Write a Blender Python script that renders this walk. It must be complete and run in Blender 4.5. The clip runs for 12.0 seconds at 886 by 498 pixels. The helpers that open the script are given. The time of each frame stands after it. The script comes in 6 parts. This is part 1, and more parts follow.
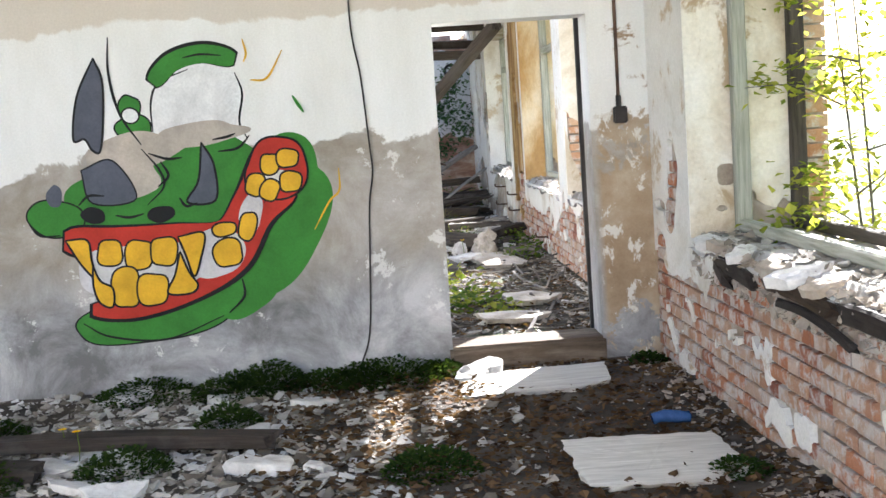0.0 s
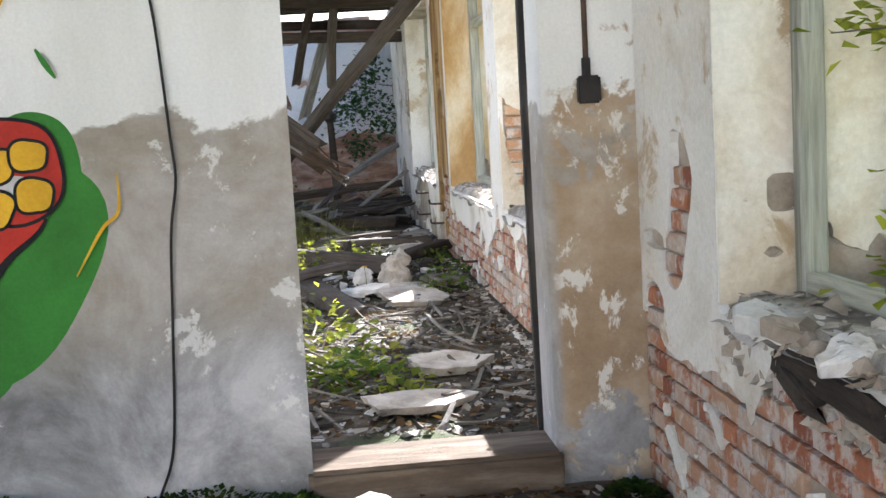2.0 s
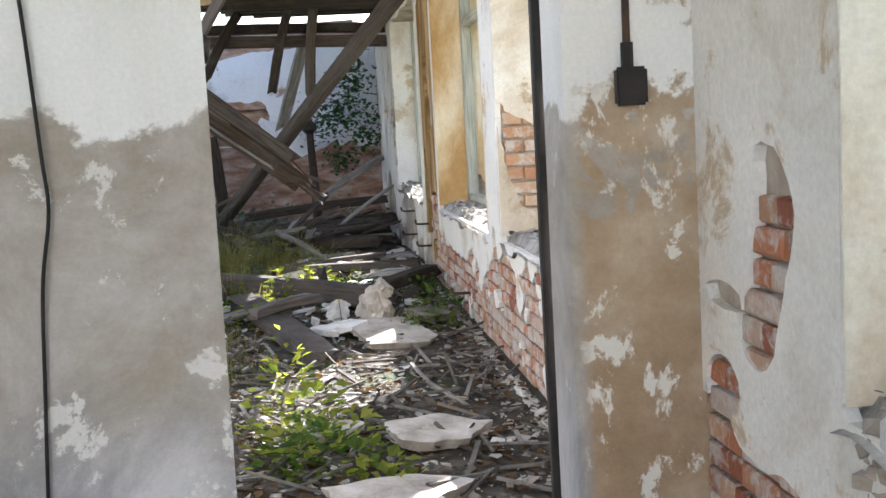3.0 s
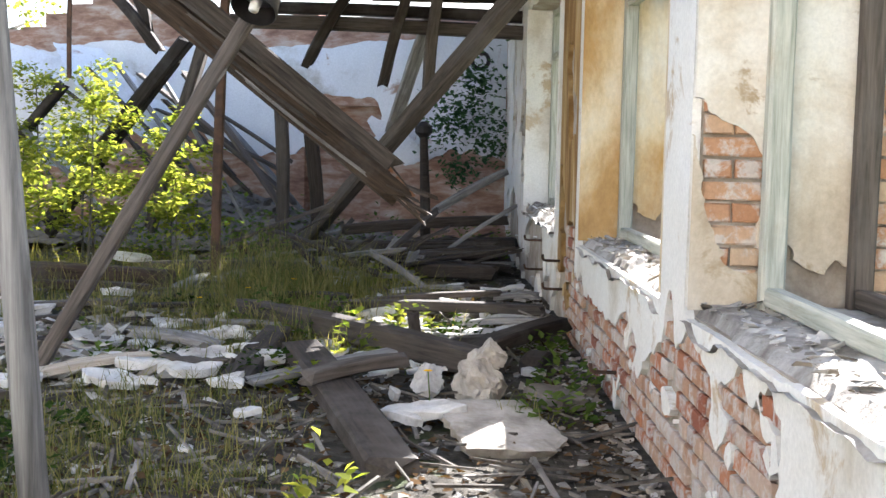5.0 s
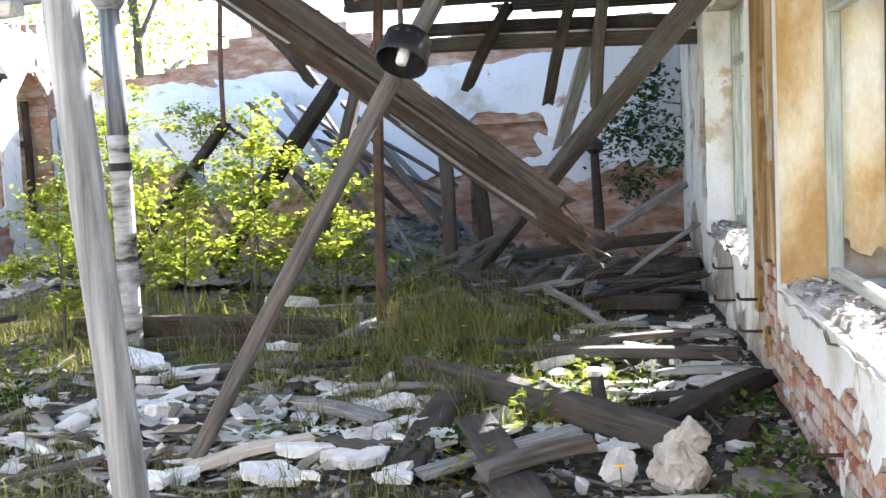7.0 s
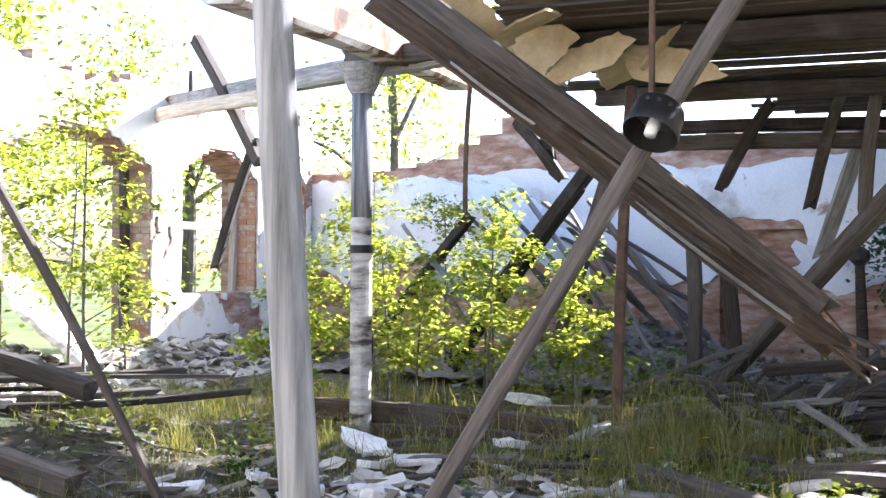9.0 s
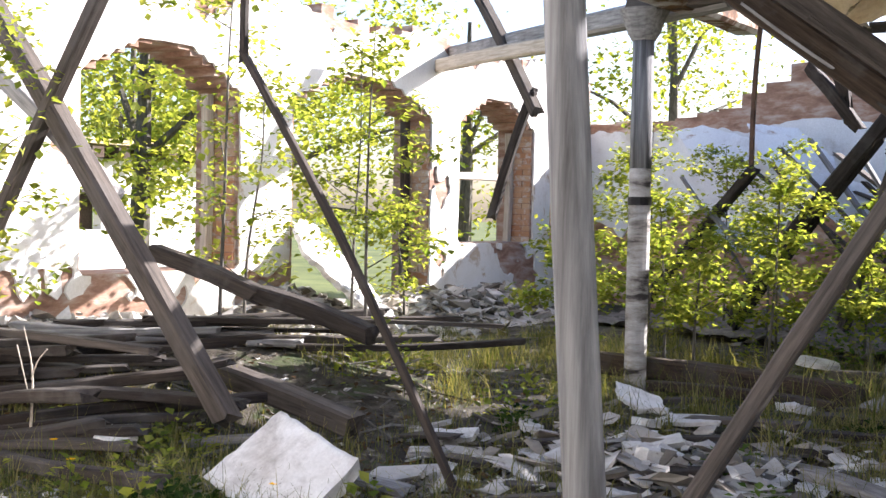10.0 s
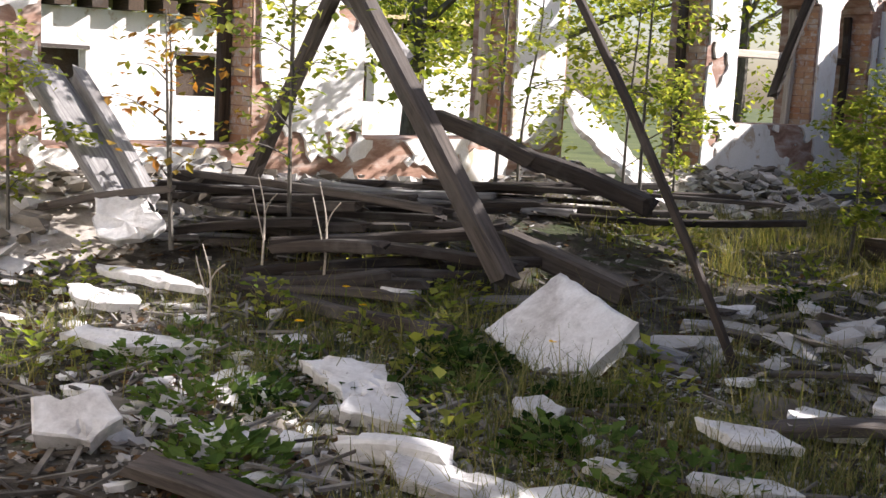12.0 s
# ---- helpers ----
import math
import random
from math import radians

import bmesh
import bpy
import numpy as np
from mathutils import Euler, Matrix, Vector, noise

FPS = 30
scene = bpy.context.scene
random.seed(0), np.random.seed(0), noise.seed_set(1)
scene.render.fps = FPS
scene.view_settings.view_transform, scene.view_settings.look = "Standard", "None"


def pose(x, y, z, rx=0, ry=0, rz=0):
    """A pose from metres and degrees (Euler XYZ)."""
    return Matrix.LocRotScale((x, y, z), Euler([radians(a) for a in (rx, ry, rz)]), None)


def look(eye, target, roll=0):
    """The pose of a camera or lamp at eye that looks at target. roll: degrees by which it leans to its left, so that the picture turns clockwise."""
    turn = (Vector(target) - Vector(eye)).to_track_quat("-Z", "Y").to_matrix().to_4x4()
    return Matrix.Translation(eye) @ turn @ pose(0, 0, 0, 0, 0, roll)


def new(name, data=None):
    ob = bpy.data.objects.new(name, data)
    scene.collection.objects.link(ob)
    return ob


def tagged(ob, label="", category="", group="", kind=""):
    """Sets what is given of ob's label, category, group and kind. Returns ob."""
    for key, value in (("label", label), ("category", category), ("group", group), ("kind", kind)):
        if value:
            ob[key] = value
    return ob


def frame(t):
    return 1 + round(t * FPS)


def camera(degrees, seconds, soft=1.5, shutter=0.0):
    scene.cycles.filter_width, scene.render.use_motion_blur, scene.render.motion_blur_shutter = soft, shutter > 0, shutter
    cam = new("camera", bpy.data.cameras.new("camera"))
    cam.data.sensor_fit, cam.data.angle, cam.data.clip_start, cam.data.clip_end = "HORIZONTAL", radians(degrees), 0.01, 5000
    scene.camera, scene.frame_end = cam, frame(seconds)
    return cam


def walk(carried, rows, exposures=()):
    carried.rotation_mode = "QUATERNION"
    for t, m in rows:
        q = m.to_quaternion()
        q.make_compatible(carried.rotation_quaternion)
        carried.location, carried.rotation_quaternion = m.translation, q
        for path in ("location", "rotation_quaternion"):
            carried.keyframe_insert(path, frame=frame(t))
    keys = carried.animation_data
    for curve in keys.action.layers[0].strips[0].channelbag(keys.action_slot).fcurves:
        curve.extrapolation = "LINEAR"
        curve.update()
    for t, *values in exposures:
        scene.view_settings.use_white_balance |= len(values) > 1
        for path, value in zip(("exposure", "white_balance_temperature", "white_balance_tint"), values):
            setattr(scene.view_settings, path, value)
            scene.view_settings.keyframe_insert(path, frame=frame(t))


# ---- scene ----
cam = camera(42.8, 12.0)
PATH = [
    (0, (-0.511, -1.579, 1.63), (-0.421, 0.407, 1.413), -3.9),
    (0.5, (-0.443, -0.822, 1.652), (-0.333, 1.166, 1.46), -2.5),
    (1, (-0.389, -0.175, 1.547), (-0.183, 1.809, 1.394), -0.5),
    (1.5, (-0.201, 0.598, 1.512), (0.042, 2.576, 1.334), -1.4),
    (2, (-0.035, 1.335, 1.529), (0.167, 3.312, 1.305), -3.3),
    (2.5, (0.032, 2.037, 1.542), (0.24, 4.009, 1.28), -5.1),
    (2.7, (0.064, 2.253, 1.536), (0.284, 4.226, 1.295), -3.8),
    (4.3, (0.248, 4.325, 1.461), (0.468, 6.308, 1.312), -2.2),
    (4.5, (0.248, 4.545, 1.461), (0.409, 6.531, 1.292), -0.7),
    (5, (0.26, 5.062, 1.469), (0.279, 7.054, 1.293), 1.1),
    (5.5, (0.287, 5.384, 1.555), (0.242, 7.375, 1.37), -1.7),
    (6, (0.314, 5.532, 1.64), (0.072, 7.511, 1.478), -0.7),
    (6.5, (0.224, 5.629, 1.713), (-0.055, 7.597, 1.495), -2.3),
    (7, (0.219, 5.783, 1.769), (-0.065, 7.754, 1.589), -2.7),
    (7.2, (0.221, 5.774, 1.798), (-0.111, 7.742, 1.677), -2.2),
    (8.8, (0.195, 6.12, 1.632), (-0.438, 8.02, 1.662), -0.1),
    (9, (0.166, 6.178, 1.621), (-0.531, 8.053, 1.643), 0.3),
    (9.5, (0.117, 6.262, 1.625), (-0.815, 8.031, 1.605), -0.2),
    (10, (0.073, 6.294, 1.62), (-1.048, 7.949, 1.55), 1.2),
    (10.5, (0.046, 6.26, 1.606), (-1.224, 7.799, 1.477), 2.3),
    (11, (0.038, 6.218, 1.597), (-1.331, 7.668, 1.437), 1.8),
    (11.5, (0.027, 6.202, 1.58), (-1.388, 7.596, 1.349), 1.8),
    (12, (-0.014, 6.172, 1.524), (-1.457, 7.526, 1.232), 2.7),
]
walk(cam, [(t, look(eye, target, roll)) for t, eye, target, roll in PATH], exposures=[(0, 3.0, 6050, 13), (1.2, 2.8, 6050, 13), (2.5, 2.7, 6050, 13), (4.5, 2.65, 6050, 13), (5.5, 2.8, 6000, 13), (6.0, 2.9, 5900, 13), (7.0, 3.08, 5850, 12), (9.0, 2.9, 5750, 17), (9.5, 2.56, 5850, 18), (10.5, 1.76, 6300, 19), (12.0, 1.35, 6250, 19)])

# ---------------------------------------------------------------- light
SUN = Vector((1.0, 1.6, 1.06)).normalized()
world = bpy.data.worlds.new("sky")
scene.world = world
world.use_nodes = True
wn = world.node_tree
sky = wn.nodes.new("ShaderNodeTexSky")
sky.sky_type, sky.sun_disc = "NISHITA", False
sky.sun_elevation, sky.sun_rotation = math.asin(SUN.z), math.atan2(SUN.x, SUN.y)
sky.dust_density = 2.0
bg = wn.nodes["Background"]
bg.inputs[1].default_value = 0.078
wn.links.new(sky.outputs[0], bg.inputs[0])
sun = bpy.data.lights.new("sun", "SUN")
sun.energy, sun.angle, sun.color = 5.0, radians(0.53), (1.0, 0.96, 0.90)
new("sun", sun).matrix_world = look(SUN * 60, (0, 0, 0))


# ---------------------------------------------------------------- materials
def nodes_of(name, rough=0.85, metal=0.0):
    m = bpy.data.materials.new(name)
    m.use_nodes = True
    t = m.node_tree
    b = t.nodes["Principled BSDF"]
    b.inputs["Roughness"].default_value, b.inputs["Metallic"].default_value = rough, metal
    b.inputs["Specular IOR Level"].default_value = 0.25
    return m, t, b


def coords(t, scale=(1, 1, 1)):
    g = t.nodes.new("ShaderNodeTexCoord")
    mp = t.nodes.new("ShaderNodeMapping")
    mp.inputs["Scale"].default_value = scale
    t.links.new(g.outputs["Object"], mp.inputs["Vector"])
    return mp.outputs[0]


def noise_tex(t, vec, scale, detail=6, rough=0.6, dist=0.0):
    n = t.nodes.new("ShaderNodeTexNoise")
    n.inputs["Scale"].default_value, n.inputs["Detail"].default_value = scale, detail
    n.inputs["Roughness"].default_value, n.inputs["Distortion"].default_value = rough, dist
    t.links.new(vec, n.inputs["Vector"])
    return n.outputs["Fac"]


def ramp(t, fac, stops):
    r = t.nodes.new("ShaderNodeValToRGB")
    e = r.color_ramp.elements
    while len(e) < len(stops):
        e.new(0.5)
    for el, (p, c) in zip(e, stops):
        el.position, el.color = p, (*c, 1) if len(c) == 3 else c
    t.links.new(fac, r.inputs[0])
    return r.outputs[0]


def mix(t, fac, a, b, mode="MIX"):
    n = t.nodes.new("ShaderNodeMix")
    n.data_type, n.blend_type = "RGBA", mode
    for sock, v in ((n.inputs[0], fac), (n.inputs[6], a), (n.inputs[7], b)):
        if isinstance(v, (int, float)):
            sock.default_value = v
        elif isinstance(v, tuple):
            sock.default_value = (*v, 1)
        else:
            t.links.new(v, sock)
    return n.outputs[2]


def bump(t, b, height, strength=0.4, distance=0.01):
    n = t.nodes.new("ShaderNodeBump")
    n.inputs["Strength"].default_value, n.inputs["Distance"].default_value = strength, distance
    t.links.new(height, n.inputs["Height"])
    t.links.new(n.outputs[0], b.inputs["Normal"])


def mathn(t, op, a, b=0.0):
    n = t.nodes.new("ShaderNodeMath")
    n.operation = op
    for sock, v in zip(n.inputs, (a, b)):
        if isinstance(v, (int, float)):
            sock.default_value = v
        else:
            t.links.new(v, sock)
    return n.outputs[0]


def mottled(name, stops, scale, fine=40, rough=0.9, stretch=(1, 1, 1), relief=0.5, relief_d=0.01, by_object=0.0, second=None, island=None):
    """A surface with stains at a large scale, grain at a small one and relief."""
    m, t, b = nodes_of(name, rough)
    v = coords(t, stretch)
    if by_object:
        info = t.nodes.new("ShaderNodeObjectInfo")
        comb = t.nodes.new("ShaderNodeVectorMath")
        comb.operation = "ADD"
        sc = t.nodes.new("ShaderNodeVectorMath")
        sc.operation = "SCALE"
        sc.inputs[0].default_value = (37, 17, 53)
        t.links.new(info.outputs["Random"], sc.inputs["Scale"])
        t.links.new(v, comb.inputs[0])
        t.links.new(sc.outputs[0], comb.inputs[1])
        v = comb.outputs[0]
    big = noise_tex(t, v, scale, 8, 0.62, 0.3)
    small = noise_tex(t, v, fine, 5, 0.7)
    col = ramp(t, big, stops)
    if second:
        col = mix(t, ramp(t, noise_tex(t, v, second[0], 9, 0.7, 0.6), [(second[1], (0, 0, 0)), (second[1] + 0.06, (1, 1, 1))]), col, second[2])
    col = mix(t, 0.35, col, ramp(t, small, [(0.25, (0.35, 0.35, 0.35)), (0.75, (1.0, 1.0, 1.0))]), "MULTIPLY")
    if island:
        geo = t.nodes.new("ShaderNodeNewGeometry")
        col = mix(t, 1.0, col, ramp(t, geo.outputs["Random Per Island"], island), "MULTIPLY")
    if by_object:
        hs = t.nodes.new("ShaderNodeHueSaturation")
        t.links.new(col, hs.inputs["Color"])
        t.links.new(mathn(t, "ADD", mathn(t, "MULTIPLY", info.outputs["Random"], 2 * by_object), 1 - by_object), hs.inputs["Value"])
        col = hs.outputs[0]
    t.links.new(col, b.inputs["Base Color"])
    bump(t, b, mathn(t, "ADD", mathn(t, "MULTIPLY", small, 0.5), big), relief, relief_d)
    return m


def grained(name, dark, light, rough=0.85, grain=(3, 3, 40), stain=(0.5, (0.1, 0.09, 0.08))):
    """Weathered timber whose grain runs along the piece's own x axis."""
    m, t, b = nodes_of(name, rough)
    info = t.nodes.new("ShaderNodeObjectInfo")
    v0 = coords(t)
    add = t.nodes.new("ShaderNodeVectorMath")
    add.operation = "ADD"
    sc = t.nodes.new("ShaderNodeVectorMath")
    sc.operation = "SCALE"
    sc.inputs[0].default_value = (11, 23, 31)
    t.links.new(info.outputs["Random"], sc.inputs["Scale"])
    t.links.new(v0, add.inputs[0])
    t.links.new(sc.outputs[0], add.inputs[1])
    mp = t.nodes.new("ShaderNodeMapping")
    mp.inputs["Scale"].default_value = (0.9, 14, 14)
    t.links.new(add.outputs[0], mp.inputs["Vector"])
    g = noise_tex(t, mp.outputs[0], 3.0, 8, 0.65, 0.4)
    st = noise_tex(t, add.outputs[0], 2.2, 6, 0.65)
    col = ramp(t, g, [(0.28, dark), (0.7, light)])
    col = mix(t, ramp(t, st, [(stain[0], (0, 0, 0)), (stain[0] + 0.2, (0.75, 0.75, 0.75))]), col, stain[1])
    hs = t.nodes.new("ShaderNodeHueSaturation")
    t.links.new(col, hs.inputs["Color"])
    t.links.new(mathn(t, "ADD", mathn(t, "MULTIPLY", info.outputs["Random"], 0.5), 0.75), hs.inputs["Value"])
    t.links.new(hs.outputs[0], b.inputs["Base Color"])
    bump(t, b, g, 0.6, 0.006)
    return m


def leafy(name, a, c, trans=0.5):
    m = bpy.data.materials.new(name)
    m.use_nodes = True
    t = m.node_tree
    t.nodes.remove(t.nodes["Principled BSDF"])
    out = t.nodes["Material Output"]
    geo = t.nodes.new("ShaderNodeNewGeometry")
    col = ramp(t, geo.outputs["Random Per Island"], [(0.0, a), (1.0, c)])
    d, tr, mx = t.nodes.new("ShaderNodeBsdfDiffuse"), t.nodes.new("ShaderNodeBsdfTranslucent"), t.nodes.new("ShaderNodeMixShader")
    t.links.new(col, d.inputs[0])
    t.links.new(mix(t, 1.0, col, (1.7, 1.55, 0.6), "MULTIPLY"), tr.inputs[0])
    mx.inputs[0].default_value = trans
    t.links.new(d.outputs[0], mx.inputs[1])
    t.links.new(tr.outputs[0], mx.inputs[2])
    t.links.new(mx.outputs[0], out.inputs[0])
    return m


def partition_paint():
    """Whitewash flaking from a grey-beige render along a wavy line at shoulder height."""
    m, t, b = nodes_of("flaking_whitewash", 0.92)
    v = coords(t)
    sep = t.nodes.new("ShaderNodeSeparateXYZ")
    t.links.new(v, sep.inputs[0])
    wav = noise_tex(t, v, 1.6, 9, 0.62, 0.5)
    line = mathn(t, "ADD", sep.outputs[2], mathn(t, "MULTIPLY", mathn(t, "SUBTRACT", wav, 0.5), 0.55))
    left = mathn(t, "MULTIPLY", mathn(t, "MINIMUM", mathn(t, "ADD", sep.outputs[0], 2.3), 0.0), -0.25)
    line = mathn(t, "ADD", line, left)
    low = ramp(t, mathn(t, "SUBTRACT", line, 1.12), [(0.47, (1, 1, 1)), (0.49, (0, 0, 0))])
    white = mix(t, ramp(t, noise_tex(t, coords(t, (1, 1, 0.35)), 2.5, 7, 0.6), [(0.35, (0, 0, 0)), (0.75, (1, 1, 1))]), (0.83, 0.83, 0.80), (0.70, 0.69, 0.64))
    beige = ramp(t, noise_tex(t, v, 2.1, 9, 0.68, 0.4), [(0.25, (0.24, 0.20, 0.155)), (0.42, (0.34, 0.30, 0.245)), (0.56, (0.44, 0.405, 0.36)), (0.75, (0.60, 0.575, 0.545))])
    grey = ramp(t, noise_tex(t, v, 1.7, 9, 0.7, 0.6), [(0.36, (0.17, 0.165, 0.16)), (0.5, (0.33, 0.325, 0.325)), (0.66, (0.56, 0.55, 0.545))])
    deep = ramp(t, mathn(t, "ADD", mathn(t, "SUBTRACT", sep.outputs[2], 0.45), mathn(t, "MULTIPLY", wav, 0.6)), [(0.35, (1, 1, 1)), (0.75, (0, 0, 0))])
    lower = mix(t, deep, beige, grey)
    chips = ramp(t, noise_tex(t, v, 4.2, 10, 0.72, 0.2), [(0.60, (0, 0, 0)), (0.63, (1, 1, 1))])
    lower = mix(t, mix(t, 0.75, (0, 0, 0), chips), lower, (0.74, 0.73, 0.69))
    tops = ramp(t, mathn(t, "ADD", mathn(t, "SUBTRACT", sep.outputs[2], 2.0), mathn(t, "MULTIPLY", wav, 0.35)), [(0.55, (0, 0, 0)), (0.57, (1, 1, 1))])
    up = mix(t, mix(t, 0.6, (0, 0, 0), tops), white, (0.55, 0.46, 0.35))
    col = mix(t, low, up, lower)
    beside = mathn(t, "MULTIPLY", ramp(t, sep.outputs[0], [(0.86, (0, 0, 0)), (0.9, (1, 1, 1))]), ramp(t, mathn(t, "ADD", noise_tex(t, v, 3.0, 9, 0.65, 0.4), mathn(t, "MULTIPLY", mathn(t, "ABSOLUTE", mathn(t, "SUBTRACT", sep.outputs[2], 0.95)), -0.22)), [(0.31, (0, 0, 0)), (0.35, (1, 1, 1))]))
    col = mix(t, beside, col, ramp(t, noise_tex(t, v, 2.4, 8, 0.65), [(0.3, (0.25, 0.17, 0.10)), (0.5, (0.38, 0.28, 0.18)), (0.7, (0.52, 0.44, 0.33))]))
    col = mix(t, mathn(t, "MULTIPLY", beside, ramp(t, noise_tex(t, coords(t, (1, 1, 0.6)), 5.0, 9, 0.7, 0.3), [(0.56, (0, 0, 0)), (0.59, (1, 1, 1))])), col, (0.70, 0.68, 0.62))
    fine = noise_tex(t, v, 70, 5, 0.7)
    col = mix(t, 0.25, col, ramp(t, fine, [(0.3, (0.5, 0.5, 0.5)), (0.7, (1, 1, 1))]), "MULTIPLY")
    t.links.new(col, b.inputs["Base Color"])
    bump(t, b, mathn(t, "ADD", mathn(t, "MULTIPLY", fine, 0.3), wav), 0.4, 0.012)
    return m


def brick_mat(name, stops, chalk=0.52):
    m, t, b = nodes_of(name, 0.92)
    info = t.nodes.new("ShaderNodeObjectInfo")
    geo = t.nodes.new("ShaderNodeNewGeometry")
    v = t.nodes.new("ShaderNodeTexCoord").outputs["Object"]
    r = mathn(t, "FRACT", mathn(t, "ADD", info.outputs["Random"], geo.outputs["Random Per Island"]))
    add = t.nodes.new("ShaderNodeVectorMath")
    add.operation = "ADD"
    sc = t.nodes.new("ShaderNodeVectorMath")
    sc.operation = "SCALE"
    sc.inputs[0].default_value = (19, 7, 29)
    t.links.new(r, sc.inputs["Scale"])
    t.links.new(v, add.inputs[0])
    t.links.new(sc.outputs[0], add.inputs[1])
    col = ramp(t, r, stops)
    n1 = noise_tex(t, add.outputs[0], 9, 8, 0.7, 0.4)
    col = mix(t, ramp(t, n1, [(chalk, (0, 0, 0)), (chalk + 0.1, (0.85, 0.85, 0.85))]), col, (0.58, 0.54, 0.49))
    n2 = noise_tex(t, add.outputs[0], 60, 5, 0.7)
    col = mix(t, 0.4, col, ramp(t, n2, [(0.3, (0.4, 0.4, 0.4)), (0.7, (1, 1, 1))]), "MULTIPLY")
    t.links.new(col, b.inputs["Base Color"])
    bump(t, b, mathn(t, "ADD", n1, n2), 0.7, 0.006)
    return m


WHITE = mottled("old_white_plaster", [(0.3, (0.60, 0.55, 0.46)), (0.45, (0.78, 0.76, 0.70)), (0.7, (0.84, 0.83, 0.79))], 1.8, 55, second=(2.6, 0.57, (0.55, 0.45, 0.32)))
SILLTOP = mottled("dirty_sill", [(0.3, (0.16, 0.14, 0.12)), (0.45, (0.36, 0.33, 0.29)), (0.6, (0.60, 0.58, 0.54)), (0.75, (0.76, 0.75, 0.72))], 3.5, 40, relief=1.0, relief_d=0.02)
STAINED = mottled("rust_stained_plaster", [(0.25, (0.24, 0.13, 0.05)), (0.42, (0.48, 0.30, 0.12)), (0.55, (0.70, 0.58, 0.38)), (0.7, (0.80, 0.76, 0.66))], 1.5, 50, stretch=(1, 1, 0.5))
# white limewash with the blue cast of skylit shade mixed into its colour
BLUEWHITE = mottled("limewashed_wall", [(0.3, (0.45, 0.43, 0.40)), (0.42, (0.72, 0.74, 0.77)), (0.7, (0.80, 0.82, 0.85))], 1.1, 40, second=(1.3, 0.6, (0.36, 0.25, 0.19)))
PAINTED = partition_paint()
MORTAR = mottled("crumbling_mortar", [(0.3, (0.24, 0.19, 0.14)), (0.5, (0.42, 0.36, 0.29)), (0.7, (0.56, 0.52, 0.46))], 4, 60, relief=0.8)
BRICK = brick_mat("old_red_brick", [(0.0, (0.28, 0.10, 0.06)), (0.3, (0.45, 0.185, 0.095)), (0.55, (0.42, 0.23, 0.14)), (0.75, (0.48, 0.31, 0.205)), (1.0, (0.52, 0.42, 0.35))], 0.47)
BRICK_ORANGE = brick_mat("orange_brick", [(0.0, (0.42, 0.20, 0.10)), (0.4, (0.50, 0.29, 0.165)), (1.0, (0.54, 0.40, 0.27))], 0.50)
WALLBRICK = mottled("weathered_brickwork", [(0.3, (0.20, 0.11, 0.075)), (0.48, (0.36, 0.22, 0.155)), (0.7, (0.56, 0.48, 0.41))], 3, 50, stretch=(1, 1, 3))
SOIL = mottled("littered_soil", [(0.3, (0.03, 0.023, 0.016)), (0.48, (0.07, 0.056, 0.042)), (0.62, (0.13, 0.11, 0.085)), (0.75, (0.30, 0.28, 0.25))], 2.4, 35, relief=1.0, relief_d=0.03, second=(7.0, 0.66, (0.46, 0.44, 0.41)))
SOIL2 = mottled("mossy_soil", [(0.3, (0.018, 0.015, 0.010)), (0.46, (0.055, 0.045, 0.031)), (0.6, (0.12, 0.105, 0.08)), (0.72, (0.32, 0.30, 0.27))], 6.0, 45, relief=1.0, relief_d=0.03, second=(1.3, 0.54, (0.06, 0.075, 0.028)))
WHITEBOARD = grained("whitish_board", (0.46, 0.43, 0.38), (0.76, 0.73, 0.67), stain=(0.66, (0.3, 0.26, 0.2)))
DUSTY = mottled("dusty_render", [(0.3, (0.26, 0.225, 0.18)), (0.5, (0.48, 0.435, 0.37)), (0.7, (0.64, 0.60, 0.54))], 5, 50, relief=0.8)
GRASSLAND = mottled("rough_grass", [(0.3, (0.05, 0.07, 0.02)), (0.7, (0.14, 0.16, 0.05))], 0.7, 20)
CHALK = mottled("fallen_plaster", [(0.3, (0.42, 0.39, 0.35)), (0.5, (0.68, 0.66, 0.62)), (0.7, (0.80, 0.79, 0.76))], 5, 50, relief=0.7, by_object=0.12, second=(9, 0.64, (0.16, 0.14, 0.11)))
CHALK_STUFF = mottled("plaster_rubble", [(0.3, (0.28, 0.26, 0.23)), (0.5, (0.56, 0.54, 0.50)), (0.7, (0.76, 0.75, 0.72))], 1.5, 30, island=[(0.0, (0.22, 0.19, 0.15)), (0.35, (0.55, 0.50, 0.44)), (0.6, (0.85, 0.83, 0.80)), (1.0, (1, 1, 1))])
STONE = mottled("grey_rubble", [(0.3, (0.07, 0.06, 0.05)), (0.6, (0.24, 0.21, 0.18))], 6, 50, by_object=0.2)
GREYWOOD = grained("silvered_timber", (0.10, 0.095, 0.09), (0.36, 0.345, 0.325))
GREYWOOD_UP = mottled("silvered_post", [(0.3, (0.07, 0.068, 0.066)), (0.5, (0.20, 0.20, 0.20)), (0.7, (0.35, 0.35, 0.345))], 2.2, 30, stretch=(12, 12, 0.5), second=(3, 0.68, (0.12, 0.11, 0.10)))
GREYWOOD_POLE = grained("grey_pole", (0.045, 0.038, 0.032), (0.19, 0.16, 0.135))
OLDWOOD = grained("weathered_timber", (0.025, 0.020, 0.016), (0.125, 0.103, 0.084))
DARKWOOD = grained("dark_timber", (0.012, 0.010, 0.008), (0.062, 0.048, 0.038))
